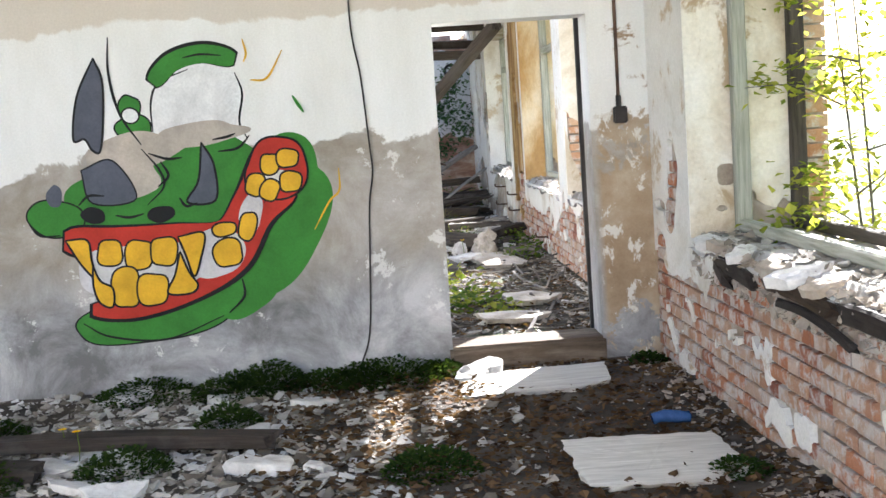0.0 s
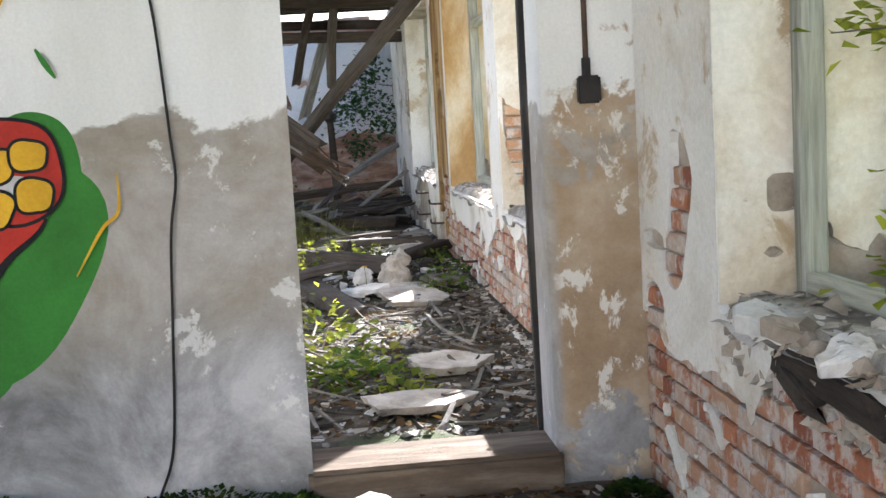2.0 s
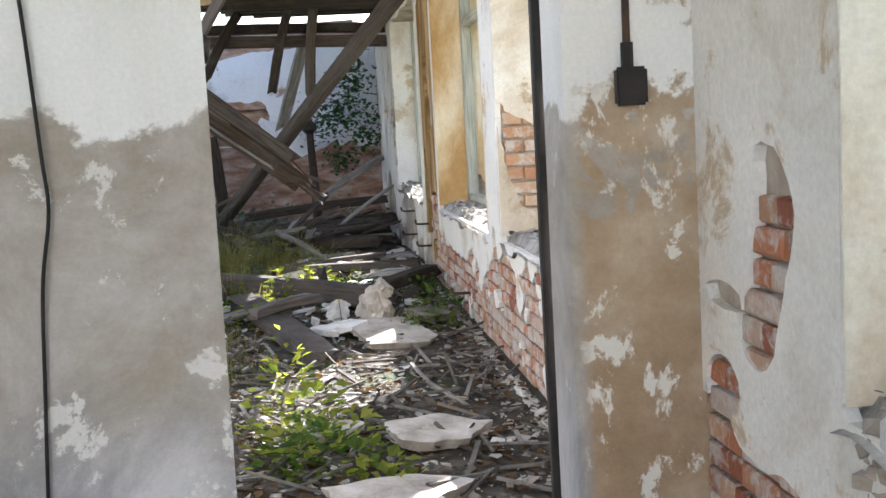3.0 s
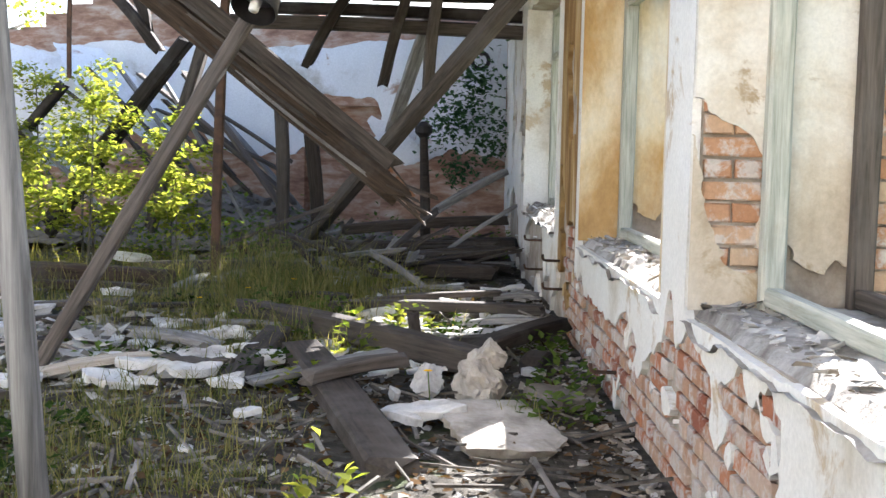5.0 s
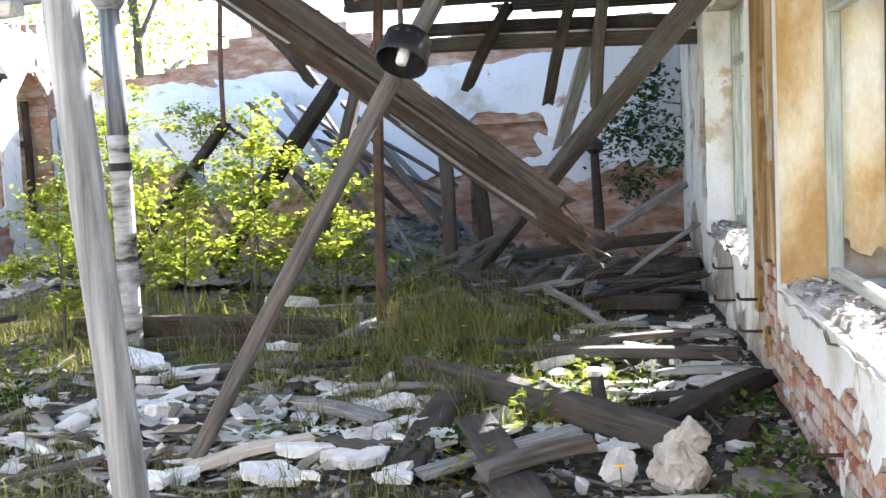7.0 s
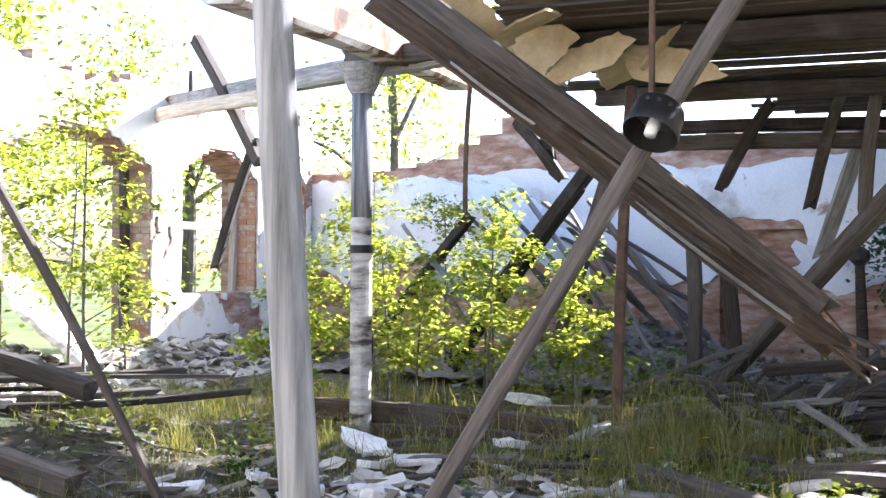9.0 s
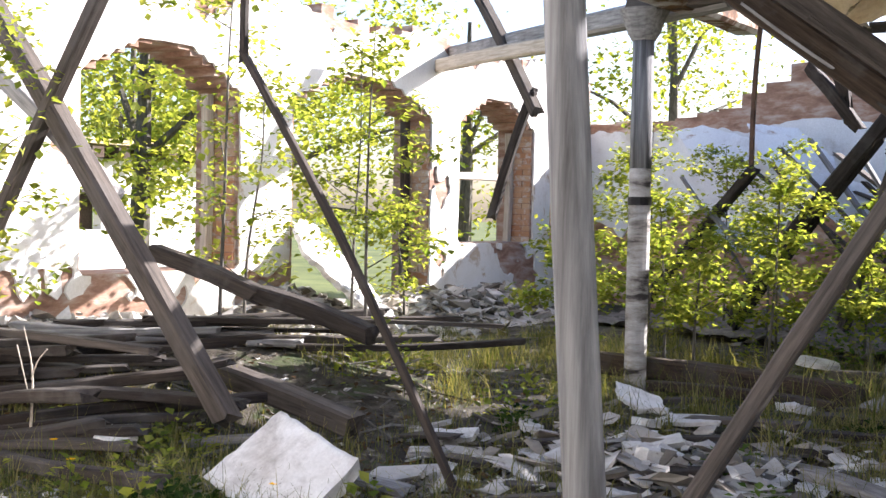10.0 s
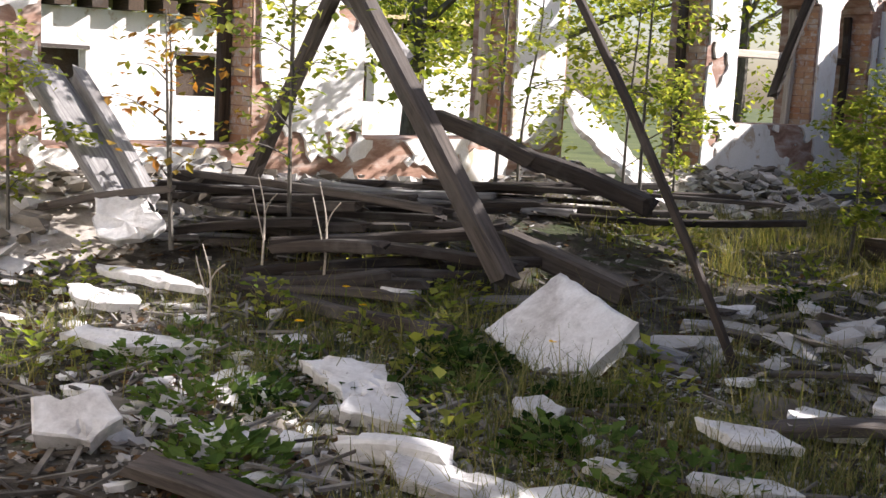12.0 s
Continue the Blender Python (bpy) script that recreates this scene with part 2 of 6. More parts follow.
BROWNWOOD = grained("brown_beam", (0.017, 0.012, 0.008), (0.095, 0.064, 0.041))
PALEWOOD = grained("pale_board", (0.30, 0.25, 0.19), (0.60, 0.53, 0.43), stain=(0.62, (0.2, 0.16, 0.11)))
BOARDS = grained("ceiling_boards", (0.014, 0.011, 0.008), (0.095, 0.07, 0.045))
CARD = mottled("yellowed_board", [(0.3, (0.40, 0.29, 0.14)), (0.6, (0.62, 0.50, 0.30))], 3, 40)
GREENPAINT = grained("flaked_green_paint", (0.20, 0.215, 0.17), (0.52, 0.52, 0.45), stain=(0.6, (0.26, 0.20, 0.13)))
STEEL = mottled("rusty_iron", [(0.3, (0.035, 0.024, 0.018)), (0.6, (0.12, 0.068, 0.042))], 6, 60, rough=0.7)
GIRDER = mottled("flaking_girder", [(0.36, (0.05, 0.03, 0.02)), (0.47, (0.20, 0.10, 0.05)), (0.53, (0.48, 0.42, 0.35)), (0.66, (0.66, 0.63, 0.58))], 3.2, 40)
YELLOWED = mottled("yellowed_plaster", [(0.3, (0.36, 0.27, 0.17)), (0.45, (0.60, 0.52, 0.40)), (0.56, (0.76, 0.72, 0.63)), (0.7, (0.83, 0.81, 0.76))], 1.5, 50, second=(2.2, 0.60, (0.42, 0.32, 0.20)))
BLACK = mottled("black_enamel", [(0.3, (0.012, 0.011, 0.010)), (0.7, (0.035, 0.03, 0.027))], 6, 60, rough=0.5)
PORCELAIN = mottled("porcelain", [(0.3, (0.7, 0.68, 0.62)), (0.7, (0.82, 0.81, 0.77))], 6, 60, rough=0.3)
BIRCH = mottled("peeling_column_paint", [(0.38, (0.06, 0.05, 0.045)), (0.47, (0.36, 0.33, 0.29)), (0.6, (0.62, 0.60, 0.57))], 2.0, 40, stretch=(1, 1, 4))
BARK = mottled("bark", [(0.3, (0.05, 0.045, 0.035)), (0.7, (0.20, 0.18, 0.15))], 6, 40, stretch=(4, 4, 1))
LEAF = leafy("sapling_leaf", (0.10, 0.15, 0.032), (0.28, 0.30, 0.085), 0.6)
LITTER = mottled("brown_litter", [(0.3, (0.06, 0.035, 0.02)), (0.5, (0.16, 0.10, 0.06)), (0.7, (0.34, 0.27, 0.20))], 9, 50, island=[(0.0, (0.3, 0.25, 0.2)), (0.5, (0.8, 0.7, 0.6)), (1.0, (1, 1, 1))])
DEADLEAF = leafy("dead_leaf", (0.035, 0.021, 0.012), (0.15, 0.095, 0.052), 0.15)
GRIT = mottled("grey_grit", [(0.3, (0.09, 0.08, 0.072)), (0.6, (0.34, 0.315, 0.285))], 6, 50, island=[(0.0, (0.25, 0.22, 0.18)), (0.6, (0.7, 0.68, 0.64)), (1.0, (1, 1, 1))])
RUST = mottled("rust_washed_plaster", [(0.3, (0.10, 0.05, 0.02)), (0.47, (0.27, 0.15, 0.05)), (0.58, (0.50, 0.34, 0.15)), (0.72, (0.78, 0.72, 0.60))], 1.6, 50, stretch=(1, 2.2, 0.3))
LEAF_DARK = leafy("weed_leaf", (0.045, 0.085, 0.022), (0.13, 0.19, 0.05), 0.4)
LEAF_RED = leafy("reddish_leaf", (0.25, 0.10, 0.03), (0.22, 0.20, 0.05))
MOSS = leafy("moss_leaf", (0.014, 0.030, 0.008), (0.045, 0.075, 0.018), 0.25)
STEP = mottled("trodden_step", [(0.3, (0.07, 0.05, 0.034)), (0.5, (0.14, 0.105, 0.075)), (0.72, (0.27, 0.22, 0.17))], 3.5, 50, stretch=(0.6, 3, 3), relief=0.8)
GRASS = leafy("dry_grass", (0.055, 0.082, 0.022), (0.27, 0.245, 0.12), 0.35)
IVY = leafy("blue_green_ivy", (0.03, 0.07, 0.04), (0.08, 0.15, 0.085), 0.35)
GLASS_BLUE = mottled("blue_plastic", [(0.3, (0.02, 0.06, 0.18)), (0.7, (0.05, 0.12, 0.3))], 6, 60, rough=0.25)
SPRAY = {}
for key, c in dict(green=(0.045, 0.22, 0.03), red=(0.50, 0.035, 0.02), yellow=(0.74, 0.42, 0.02), slate=(0.10, 0.11, 0.14), ink=(0.012, 0.012, 0.012), pale=(0.62, 0.60, 0.60), beige=(0.50, 0.44, 0.37), white=(0.82, 0.82, 0.80)).items():
    lo, hi = tuple(x * 0.72 for x in c), tuple(min(0.85, x * 1.18) for x in c)
    SPRAY[key] = mottled("spray_" + key, [(0.3, lo), (0.55, c), (0.75, hi)], 3.5, 60, rough=0.7, relief=0.2)


# ---------------------------------------------------------------- builders
def link(name, bm, mat, smooth=False):
    me = bpy.data.meshes.new(name)
    bm.normal_update()
    bm.to_mesh(me)
    bm.free()
    me.materials.append(mat)
    if smooth:
        me.polygons.foreach_set("use_smooth", [True] * len(me.polygons))
    return new(name, me)


def part(name, bm, material, parent, label="", smooth=False):
    ob = link(name, bm, material, smooth)
    ob.parent = parent
    return tagged(ob, label)


def thing(name, label, category, at=(0, 0, 0), group=""):
    ob = new(name)
    ob.location = at
    ob.empty_display_size = 0.1
    return tagged(ob, label, category, group)


def add_box(bm, x0, x1, y0, y1, z0, z1):
    vs = [bm.verts.new((x, y, z)) for z in (z0, z1) for y in (y0, y1) for x in (x0, x1)]
    for f in ((0, 2, 3, 1), (4, 5, 7, 6), (0, 1, 5, 4), (2, 6, 7, 3), (0, 4, 6, 2), (1, 3, 7, 5)):
        bm.faces.new([vs[i] for i in f])
    return vs


def frame_from(p0, p1, up=(0, 0, 1)):
    p0, p1 = Vector(p0), Vector(p1)
    x = (p1 - p0).normalized()
    z = Vector(up) - x * x.dot(Vector(up))
    if z.length < 1e-3:
        z = Vector((0, 1, 0)) - x * x.y
    z.normalize()
    y = z.cross(x)
    m = Matrix((x, y, z)).transposed().to_4x4()
    m.translation = p0
    return m


def timber_bm(length, w, h, rng, rings=7, bend=0.02, splinter=0.06):
    """A sawn timber along x: chamfered, slightly bowed, with torn ends."""
    bm = bmesh.new()
    c = min(w, h) * 0.14
    prof = [(-w / 2 + c, -h / 2), (w / 2 - c, -h / 2), (w / 2, -h / 2 + c), (w / 2, h / 2 - c), (w / 2 - c, h / 2), (-w / 2 + c, h / 2), (-w / 2, h / 2 - c), (-w / 2, -h / 2 + c)]
    loops = []
    for i in range(rings + 1):
        s = i / rings
        off = bend * math.sin(math.pi * s)
        ring = []
        for y, z in prof:
            j = rng.uniform(-1, 1) * splinter if i in (0, rings) else 0
            ring.append(bm.verts.new((s * length + j, y * (1 + rng.uniform(-0.05, 0.05)), z * (1 + rng.uniform(-0.05, 0.05)) + off)))
        loops.append(ring)
    for a, b in zip(loops, loops[1:]):
        for k in range(8):
            bm.faces.new((a[k], a[(k + 1) % 8], b[(k + 1) % 8], b[k]))
    for ring, s in ((loops[0], -1), (loops[-1], 1)):
        mid = bm.verts.new(sum((v.co for v in ring), Vector()) / 8 + Vector((s * splinter * 0.4, 0, 0)))
        for k in range(8):
            bm.faces.new((ring[k], ring[(k + 1) % 8], mid) if s > 0 else (ring[(k + 1) % 8], ring[k], mid))
    bmesh.ops.recalc_face_normals(bm, faces=bm.faces)
    return bm


def timber(name, p0, p1, w, h, mat, label, category="timber", group="", up=(0, 0, 1), bend=0.02, splinter=0.05):
    rng = random.Random(repr((name, p0, p1)))
    m = frame_from(p0, p1, up)
    ob = link(name, timber_bm((Vector(p1) - Vector(p0)).length, w, h, rng, bend=bend, splinter=splinter), mat)
    ob.matrix_world = m
    return tagged(ob, label, category, group)


def tube_bm(points, radii, sides=8, jitter=0.0, rng=None):
    bm = bmesh.new()
    pts = [Vector(p) for p in points]
    if isinstance(radii, (int, float)):
        radii = [radii] * len(pts)
    loops = []
    for i, p in enumerate(pts):
        d = (pts[min(i + 1, len(pts) - 1)] - pts[max(i - 1, 0)]).normalized()
        a = d.cross(Vector((0.3, 0.9, 0.2))).normalized()
        b = d.cross(a)
        r = radii[i]
        loops.append([bm.verts.new(p + (a * math.cos(2 * math.pi * k / sides) + b * math.sin(2 * math.pi * k / sides)) * r * (1 + (rng.uniform(-jitter, jitter) if rng else 0))) for k in range(sides)])
    for l0, l1 in zip(loops, loops[1:]):
        for k in range(sides):
            bm.faces.new((l0[k], l0[(k + 1) % sides], l1[(k + 1) % sides], l1[k]))
    bm.faces.new(loops[0][::-1])
    bm.faces.new(loops[-1])
    bmesh.ops.recalc_face_normals(bm, faces=bm.faces)
    return bm


def smooth_path(points, n=8):
    """A curve that glides through a few points."""
    p = [Vector(q) for q in points]
    p = [2 * p[0] - p[1]] + p + [2 * p[-1] - p[-2]]
    out = []
    for i in range(1, len(p) - 2):
        for k in range(n):
            s = k / n
            a, b, c, d = p[i - 1:i + 3]
            out.append(0.5 * (2 * b + (c - a) * s + (2 * a - 5 * b + 4 * c - d) * s * s + (3 * b - a - 3 * c + d) * s ** 3))
    return out + [p[-2]]


def slab_bm(rng, rx, ry, thick, rough=0.14, square=0.8):
    """A broken flat slab: a few straight breaks with chipped edges, and an uneven face that has lost a layer here and there."""
    bm = bmesh.new()
    if square >= 1.0:
        angles = [radians(d) + rng.uniform(-0.06, 0.06) for d in (45, 135, 225, 300, 330)]
        reach = (1.35, 1.38, 1.4, 1.2, 1.22)
    else:
        n = rng.choice((5, 6, 6, 7))
        angles = [2 * math.pi * (k + rng.uniform(-0.36, 0.36)) / n for k in range(n)]
        reach = [rng.uniform(1.0 - 1.6 * rough, 1.25) for _ in range(n)]
    o = [(rx * r * math.cos(a), ry * r * math.sin(a)) for a, r in zip(angles, reach)]
    fine = []
    k = min(rx, ry) * (0.025 + rough * 0.25)
    for (x0, y0), (x1, y1) in zip(o, o[1:] + o[:1]):
        m = max(3, int(math.hypot(x1 - x0, y1 - y0) / 0.05))
        fine += [(x0 + (x1 - x0) * i / m + rng.uniform(-k, k), y0 + (y1 - y0) * i / m + rng.uniform(-k, k)) for i in range(m)]
    m = len(fine)
    off = Vector((rng.uniform(0, 50), rng.uniform(0, 50), 0))
    loops = [[bm.verts.new((x * rng.uniform(0.88, 1.0), y * rng.uniform(0.88, 1.0), rng.uniform(-0.1, 0.1) * thick)) for x, y in fine]]
    for f in (1.0, 0.93, 0.75, 0.5, 0.25):
        ring = []
        for x, y in fine:
            p = Vector((x * f, y * f, 0))
            step = -0.22 * thick if square < 1.0 and noise.noise(p * 7 + off) > 0.22 else 0.0
            ring.append(bm.verts.new((p.x, p.y, thick * (0.9 if f == 1.0 else 1.0) + step + 0.004 * noise.noise(p * 22 + off))))
        loops.append(ring)
    for a, b in zip(loops, loops[1:]):
        for k in range(m):
            bm.faces.new((a[k], a[(k + 1) % m], b[(k + 1) % m], b[k]))
    mid = bm.verts.new((0, 0, thick))
    for k in range(m):
        bm.faces.new((loops[-1][k], loops[-1][(k + 1) % m], mid))
    bm.faces.new(loops[0][::-1])
    bmesh.ops.recalc_face_normals(bm, faces=bm.faces)
    return bm


def slab(name, at, rx, ry, thick, mat, label, turn=(0, 0, 0), category="plaster piece", group="", rough=0.14, square=0.8, spin=0.0):
    rng = random.Random(repr((name, at)))
    ob = link(name, slab_bm(rng, rx, ry, thick, rough=rough, square=square), mat)
    ob.matrix_world = pose(*at, *turn) @ Matrix.Rotation(radians(spin), 4, "Z")
    return tagged(ob, label, category, group)


def chunk_verts(rng, size, flat=0.6):
    """Corner points and faces of one broken lump."""
    base = [(-1, -1, -1), (1, -1, -1), (1, 1, -1), (-1, 1, -1), (-1, -1, 1), (1, -1, 1), (1, 1, 1), (-1, 1, 1)]
    m = Euler((rng.uniform(-0.5, 0.5), rng.uniform(-0.5, 0.5), rng.uniform(0, 6.3))).to_matrix()
    sx, sy = size * rng.uniform(0.6, 1.3), size * rng.uniform(0.4, 1.0)
    fl = flat * rng.uniform(0.3, 0.9)
    vs = [m @ Vector(((x * rng.uniform(0.25, 1.0) + rng.uniform(-0.25, 0.25)) * sx / 2, (y * rng.uniform(0.25, 1.0) + rng.uniform(-0.25, 0.25)) * sy / 2, z * size * fl * rng.uniform(0.3, 0.9) / 2)) for x, y, z in base]
    return vs, ((0, 2, 1), (0, 3, 2), (4, 5, 6), (4, 6, 7), (0, 1, 5), (0, 5, 4), (1, 2, 6), (1, 6, 5), (2, 3, 7), (2, 7, 6), (3, 0, 4), (3, 4, 7))


def stuff(name, verts, faces, mat, label, category, kind="stuff"):
    me = bpy.data.meshes.new(name)
    me.from_pydata([tuple(v) for v in verts], [], faces)
    me.materials.append(mat)
    return tagged(new(name, me), label, category, kind=kind)


def boulder(name, at, r, mat, label, category="rubble", scale=(1, 1, 1), seed=0):
    """A rough lump: a ball cut by planes and broken up by noise at three scales."""
    rng = random.Random(seed)
    bm = bmesh.new()
    bmesh.ops.create_icosphere(bm, subdivisions=4, radius=r)
    cuts = [(Vector((rng.uniform(-1, 1), rng.uniform(-1, 1), rng.uniform(-1, 1))).normalized(), rng.uniform(0.5, 0.8) * r) for _ in range(11)]
    o = Vector((seed * 3.1, 0, 0))
    for v in bm.verts:
        for n, d in cuts:
            e = v.co.dot(n) - d
            if e > 0:
                v.co -= n * e
        c = v.co / r
        v.co *= 1 + 0.20 * noise.noise(c * 1.6 + o) + 0.13 * noise.noise(c * 4 + o) + 0.12 * noise.noise(c * 9 + o) + 0.06 * noise.noise(c * 22 + o)
        v.co = Vector((v.co.x * scale[0], v.co.y * scale[1], v.co.z * scale[2]))
    ob = link(name, bm, mat)
    ob.location = at
    return tagged(ob, label, category)


def ground1(x, y):
    return 0.02 + 0.05 * noise.noise(Vector((x * 0.9, y * 0.9, 3))) + 0.02 * noise.noise(Vector((x * 4, y * 4, 7)))


def ground2(x, y):
    along, off = (x + 6.8) * 0.57 + (y - 11.9) * 0.82, (x + 6.8) * 0.82 - (y - 11.9) * 0.57
    heap = 0.42 * math.exp(-off * off / 0.9 - (along / 2.4) ** 4)
    return 0.13 + 0.07 * noise.noise(Vector((x * 0.55, y * 0.55, 11))) + 0.025 * noise.noise(Vector((x * 3, y * 3, 5))) + heap


def sheet(name, x0, x1, y0, y1, step, height, mat, label, category):
    nx, ny = round((x1 - x0) / step), round((y1 - y0) / step)
    vs = [(x0 + (x1 - x0) * i / nx, y0 + (y1 - y0) * j / ny, 0) for j in range(ny + 1) for i in range(nx + 1)]
    vs = [(x, y, height(x, y)) for x, y, _ in vs]
    fs = [(j * (nx + 1) + i, j * (nx + 1) + i + 1, (j + 1) * (nx + 1) + i + 1, (j + 1) * (nx + 1) + i) for j in range(ny) for i in range(nx)]
    ob = stuff(name, vs, fs, mat, label, category, "structure")
    ob.data.polygons.foreach_set("use_smooth", [True] * len(fs))
    return ob


def coat(name, put, u0, u1, v0, v1, keep, thick, mat, cell=0.045):
    """A coat of plaster over a rectangle of wall, cut to where keep(u, v) > 0, with a real broken edge. put(u, v, d): the place d metres off the wall."""
    nu, nv = max(2, round((u1 - u0) / cell)), max(2, round((v1 - v0) / cell))
    us, vv = [u0 + (u1 - u0) * i / nu for i in range(nu + 1)], [v0 + (v1 - v0) * j / nv for j in range(nv + 1)]
    val = [[keep(u, v) for u in us] for v in vv]
    verts, faces, index, rim = [], [], {}, []

    def vert(key, u, v):
        if key not in index:
            index[key] = len(verts)
            verts.append(put(u, v, thick))
        return index[key]
    for j in range(nv):
        for i in range(nu):
            corners = [(i, j), (i + 1, j), (i + 1, j + 1), (i, j + 1)]
            poly, cut = [], []
            for a, b in zip(corners, corners[1:] + corners[:1]):
                fa, fb = val[a[1]][a[0]], val[b[1]][b[0]]
                if fa > 0:
                    poly.append(vert(a, us[a[0]], vv[a[1]]))
                if (fa > 0) != (fb > 0):
                    s = fa / (fa - fb)
                    k = vert((min(a, b), max(a, b)), us[a[0]] + s * (us[b[0]] - us[a[0]]), vv[a[1]] + s * (vv[b[1]] - vv[a[1]]))
                    poly.append(k)
                    cut.append(k)
            if len(poly) > 2:
                faces.append(poly)
            if len(cut) == 2:
                rim.append(cut)
    back = {}
    for a, b in rim:
        for k in (a, b):
            if k not in back:
                back[k] = len(verts)
                back[(k, "p")] = Vector(verts[k]) - (Vector(put(0, 0, 1)) - Vector(put(0, 0, 0))) * thick
                verts.append(tuple(back[(k, "p")]))
        faces.append((a, b, back[b], back[a]))
    me = bpy.data.meshes.new(name)
    me.from_pydata([tuple(v) for v in verts], [], faces)
    me.materials.append(mat)
    return new(name, me)


def fbm(x, y, s, z=0.0):
    return noise.fractal(Vector((x * s, y * s, z)), 1.0, 2.0, 5)


def leaf_quads(verts, faces, at, d, size, rng):
    """One folded leaf of two halves, pointing along d."""
    d = Vector(d).normalized()
    side = d.cross(Vector((rng.uniform(-0.4, 0.4), rng.uniform(-0.4, 0.4), 1))).normalized() * size * rng.uniform(0.32, 0.46)
    nrm = side.cross(d).normalized() * size * 0.12
    a, n = Vector(at), len(verts)
    verts += [a, a + d * size * 0.5 + side + nrm, a + d * size, a + d * size * 0.5 - side + nrm, a + d * size * 0.45]
    faces += [(n, n + 1, n + 4), (n + 1, n + 2, n + 4), (n, n + 4, n + 3), (n + 3, n + 4, n + 2)]


def sapling(at, height, spread, seed, leaves=260, leaf=0.07, lean=(0, 0), mat=None, stems=1, bare=0.25, label="young deciduous sapling with bright green leaves", trunk_r=0.018, group="saplings"):
    rng = random.Random(seed)
    root = thing("sapling", label, "tree", at, group)
    verts, faces = [], []
    for s in range(stems):
        a = rng.uniform(0, 6.28)
        lx, ly = lean[0] + rng.uniform(-0.15, 0.15) * spread, lean[1] + rng.uniform(-0.15, 0.15) * spread
        pts = smooth_path([(0, 0, -0.05), (lx * 0.3 + rng.uniform(-0.04, 0.04), ly * 0.3, height * 0.35), (lx * 0.7, ly * 0.7 + rng.uniform(-0.06, 0.06), height * 0.7), (lx, ly, height)], 5)
        rad = [trunk_r * (1 - 0.8 * i / (len(pts) - 1)) for i in range(len(pts))]
        part("trunk", tube_bm(pts, rad, 6), BARK, root)
        limbs = max(5, int(height * 5))
        for k in range(limbs):
            f = bare + (1 - bare) * (k + rng.random()) / limbs
            p = pts[min(len(pts) - 1, int(f * (len(pts) - 1)))]
            a += 2.4
            ln = spread * (0.35 + 0.65 * math.sin(math.pi * min(1, f + 0.1))) * rng.uniform(0.6, 1.15)
            q = p + Vector((math.cos(a) * ln, math.sin(a) * ln, ln * rng.uniform(-0.05, 0.5)))
            mid = (p + q) / 2 + Vector((0, 0, ln * 0.12))
            if k % 2 == 0:
                part("limb", tube_bm(smooth_path([p, mid, q], 3), [0.007, 0.006, 0.005, 0.004, 0.003, 0.003, 0.002], 4), BARK, root)
            for _ in range(max(2, leaves // (limbs * stems))):
                s2 = rng.random() ** 0.6
                c = p.lerp(mid, s2 * 2) if s2 < 0.5 else mid.lerp(q, s2 * 2 - 1)
                c = c + Vector((rng.gauss(0, 1), rng.gauss(0, 1), rng.gauss(0, 0.7))) * leaf * 1.1
                leaf_quads(verts, faces, c, (rng.uniform(-1, 1), rng.uniform(-1, 1), rng.uniform(-0.7, 0.3)), leaf * rng.uniform(0.6, 1.25), rng)
    me = bpy.data.meshes.new("crown")
    me.from_pydata([tuple(v) for v in verts], [], faces)
    me.materials.append(mat or LEAF)
    new("crown", me).parent = root
    return root


def weed(at, r, h, seed, mat=None, n=70, leaf=0.05, label="low clump of leafy green weeds on the rubble", name="weed_clump"):
    rng = random.Random(seed)
    verts, faces = [], []
    for _ in range(n):
        a, d = rng.uniform(0, 6.28), rng.random() ** 0.5
        z = h * (1 - d * d * 0.7) * rng.random()
        leaf_quads(verts, faces, (at[0] + r * d * math.cos(a), at[1] + r * d * math.sin(a), at[2] + z), (math.cos(a) + rng.uniform(-0.6, 0.6), math.sin(a) + rng.uniform(-0.6, 0.6), rng.uniform(-0.2, 0.9)), leaf * rng.uniform(0.6, 1.4), rng)
    return stuff(name, verts, faces, mat or LEAF_DARK, label, "weeds")


def blades(name, spots, mat, label, seed, hmin=0.12, hmax=0.4, width=0.004):
    """Grass: thin bent blades in tufts, some of them long and drooping."""
    rng = random.Random(seed)
    verts, faces = [], []
    for x, y, z, n, r in spots:
        tall = rng.uniform(0.5, 1.0)
        for _ in range(n):
            bx, by = x + rng.gauss(0, r), y + rng.gauss(0, r)
            a, h = rng.uniform(0, 6.28), (hmin + (hmax - hmin) * rng.random() ** 1.7) * tall
            lean = rng.uniform(0.15, 1.1)
            wx, wy = -math.sin(a) * width, math.cos(a) * width
            k = len(verts)
            for s in (0.0, 0.45, 0.8, 1.0):
                f = h * lean * s * s
                w = 1 - s * 0.8
                cx, cy, cz = bx + math.cos(a) * f, by + math.sin(a) * f, z - 0.02 + h * (s - 0.35 * lean * s * s)
                verts += [(cx - wx * w, cy - wy * w, cz), (cx + wx * w, cy + wy * w, cz)]
            faces += [(k, k + 1, k + 3, k + 2), (k + 2, k + 3, k + 5, k + 4), (k + 4, k + 5, k + 7, k + 6)]
    return stuff(name, verts, faces, mat, label, "grass")


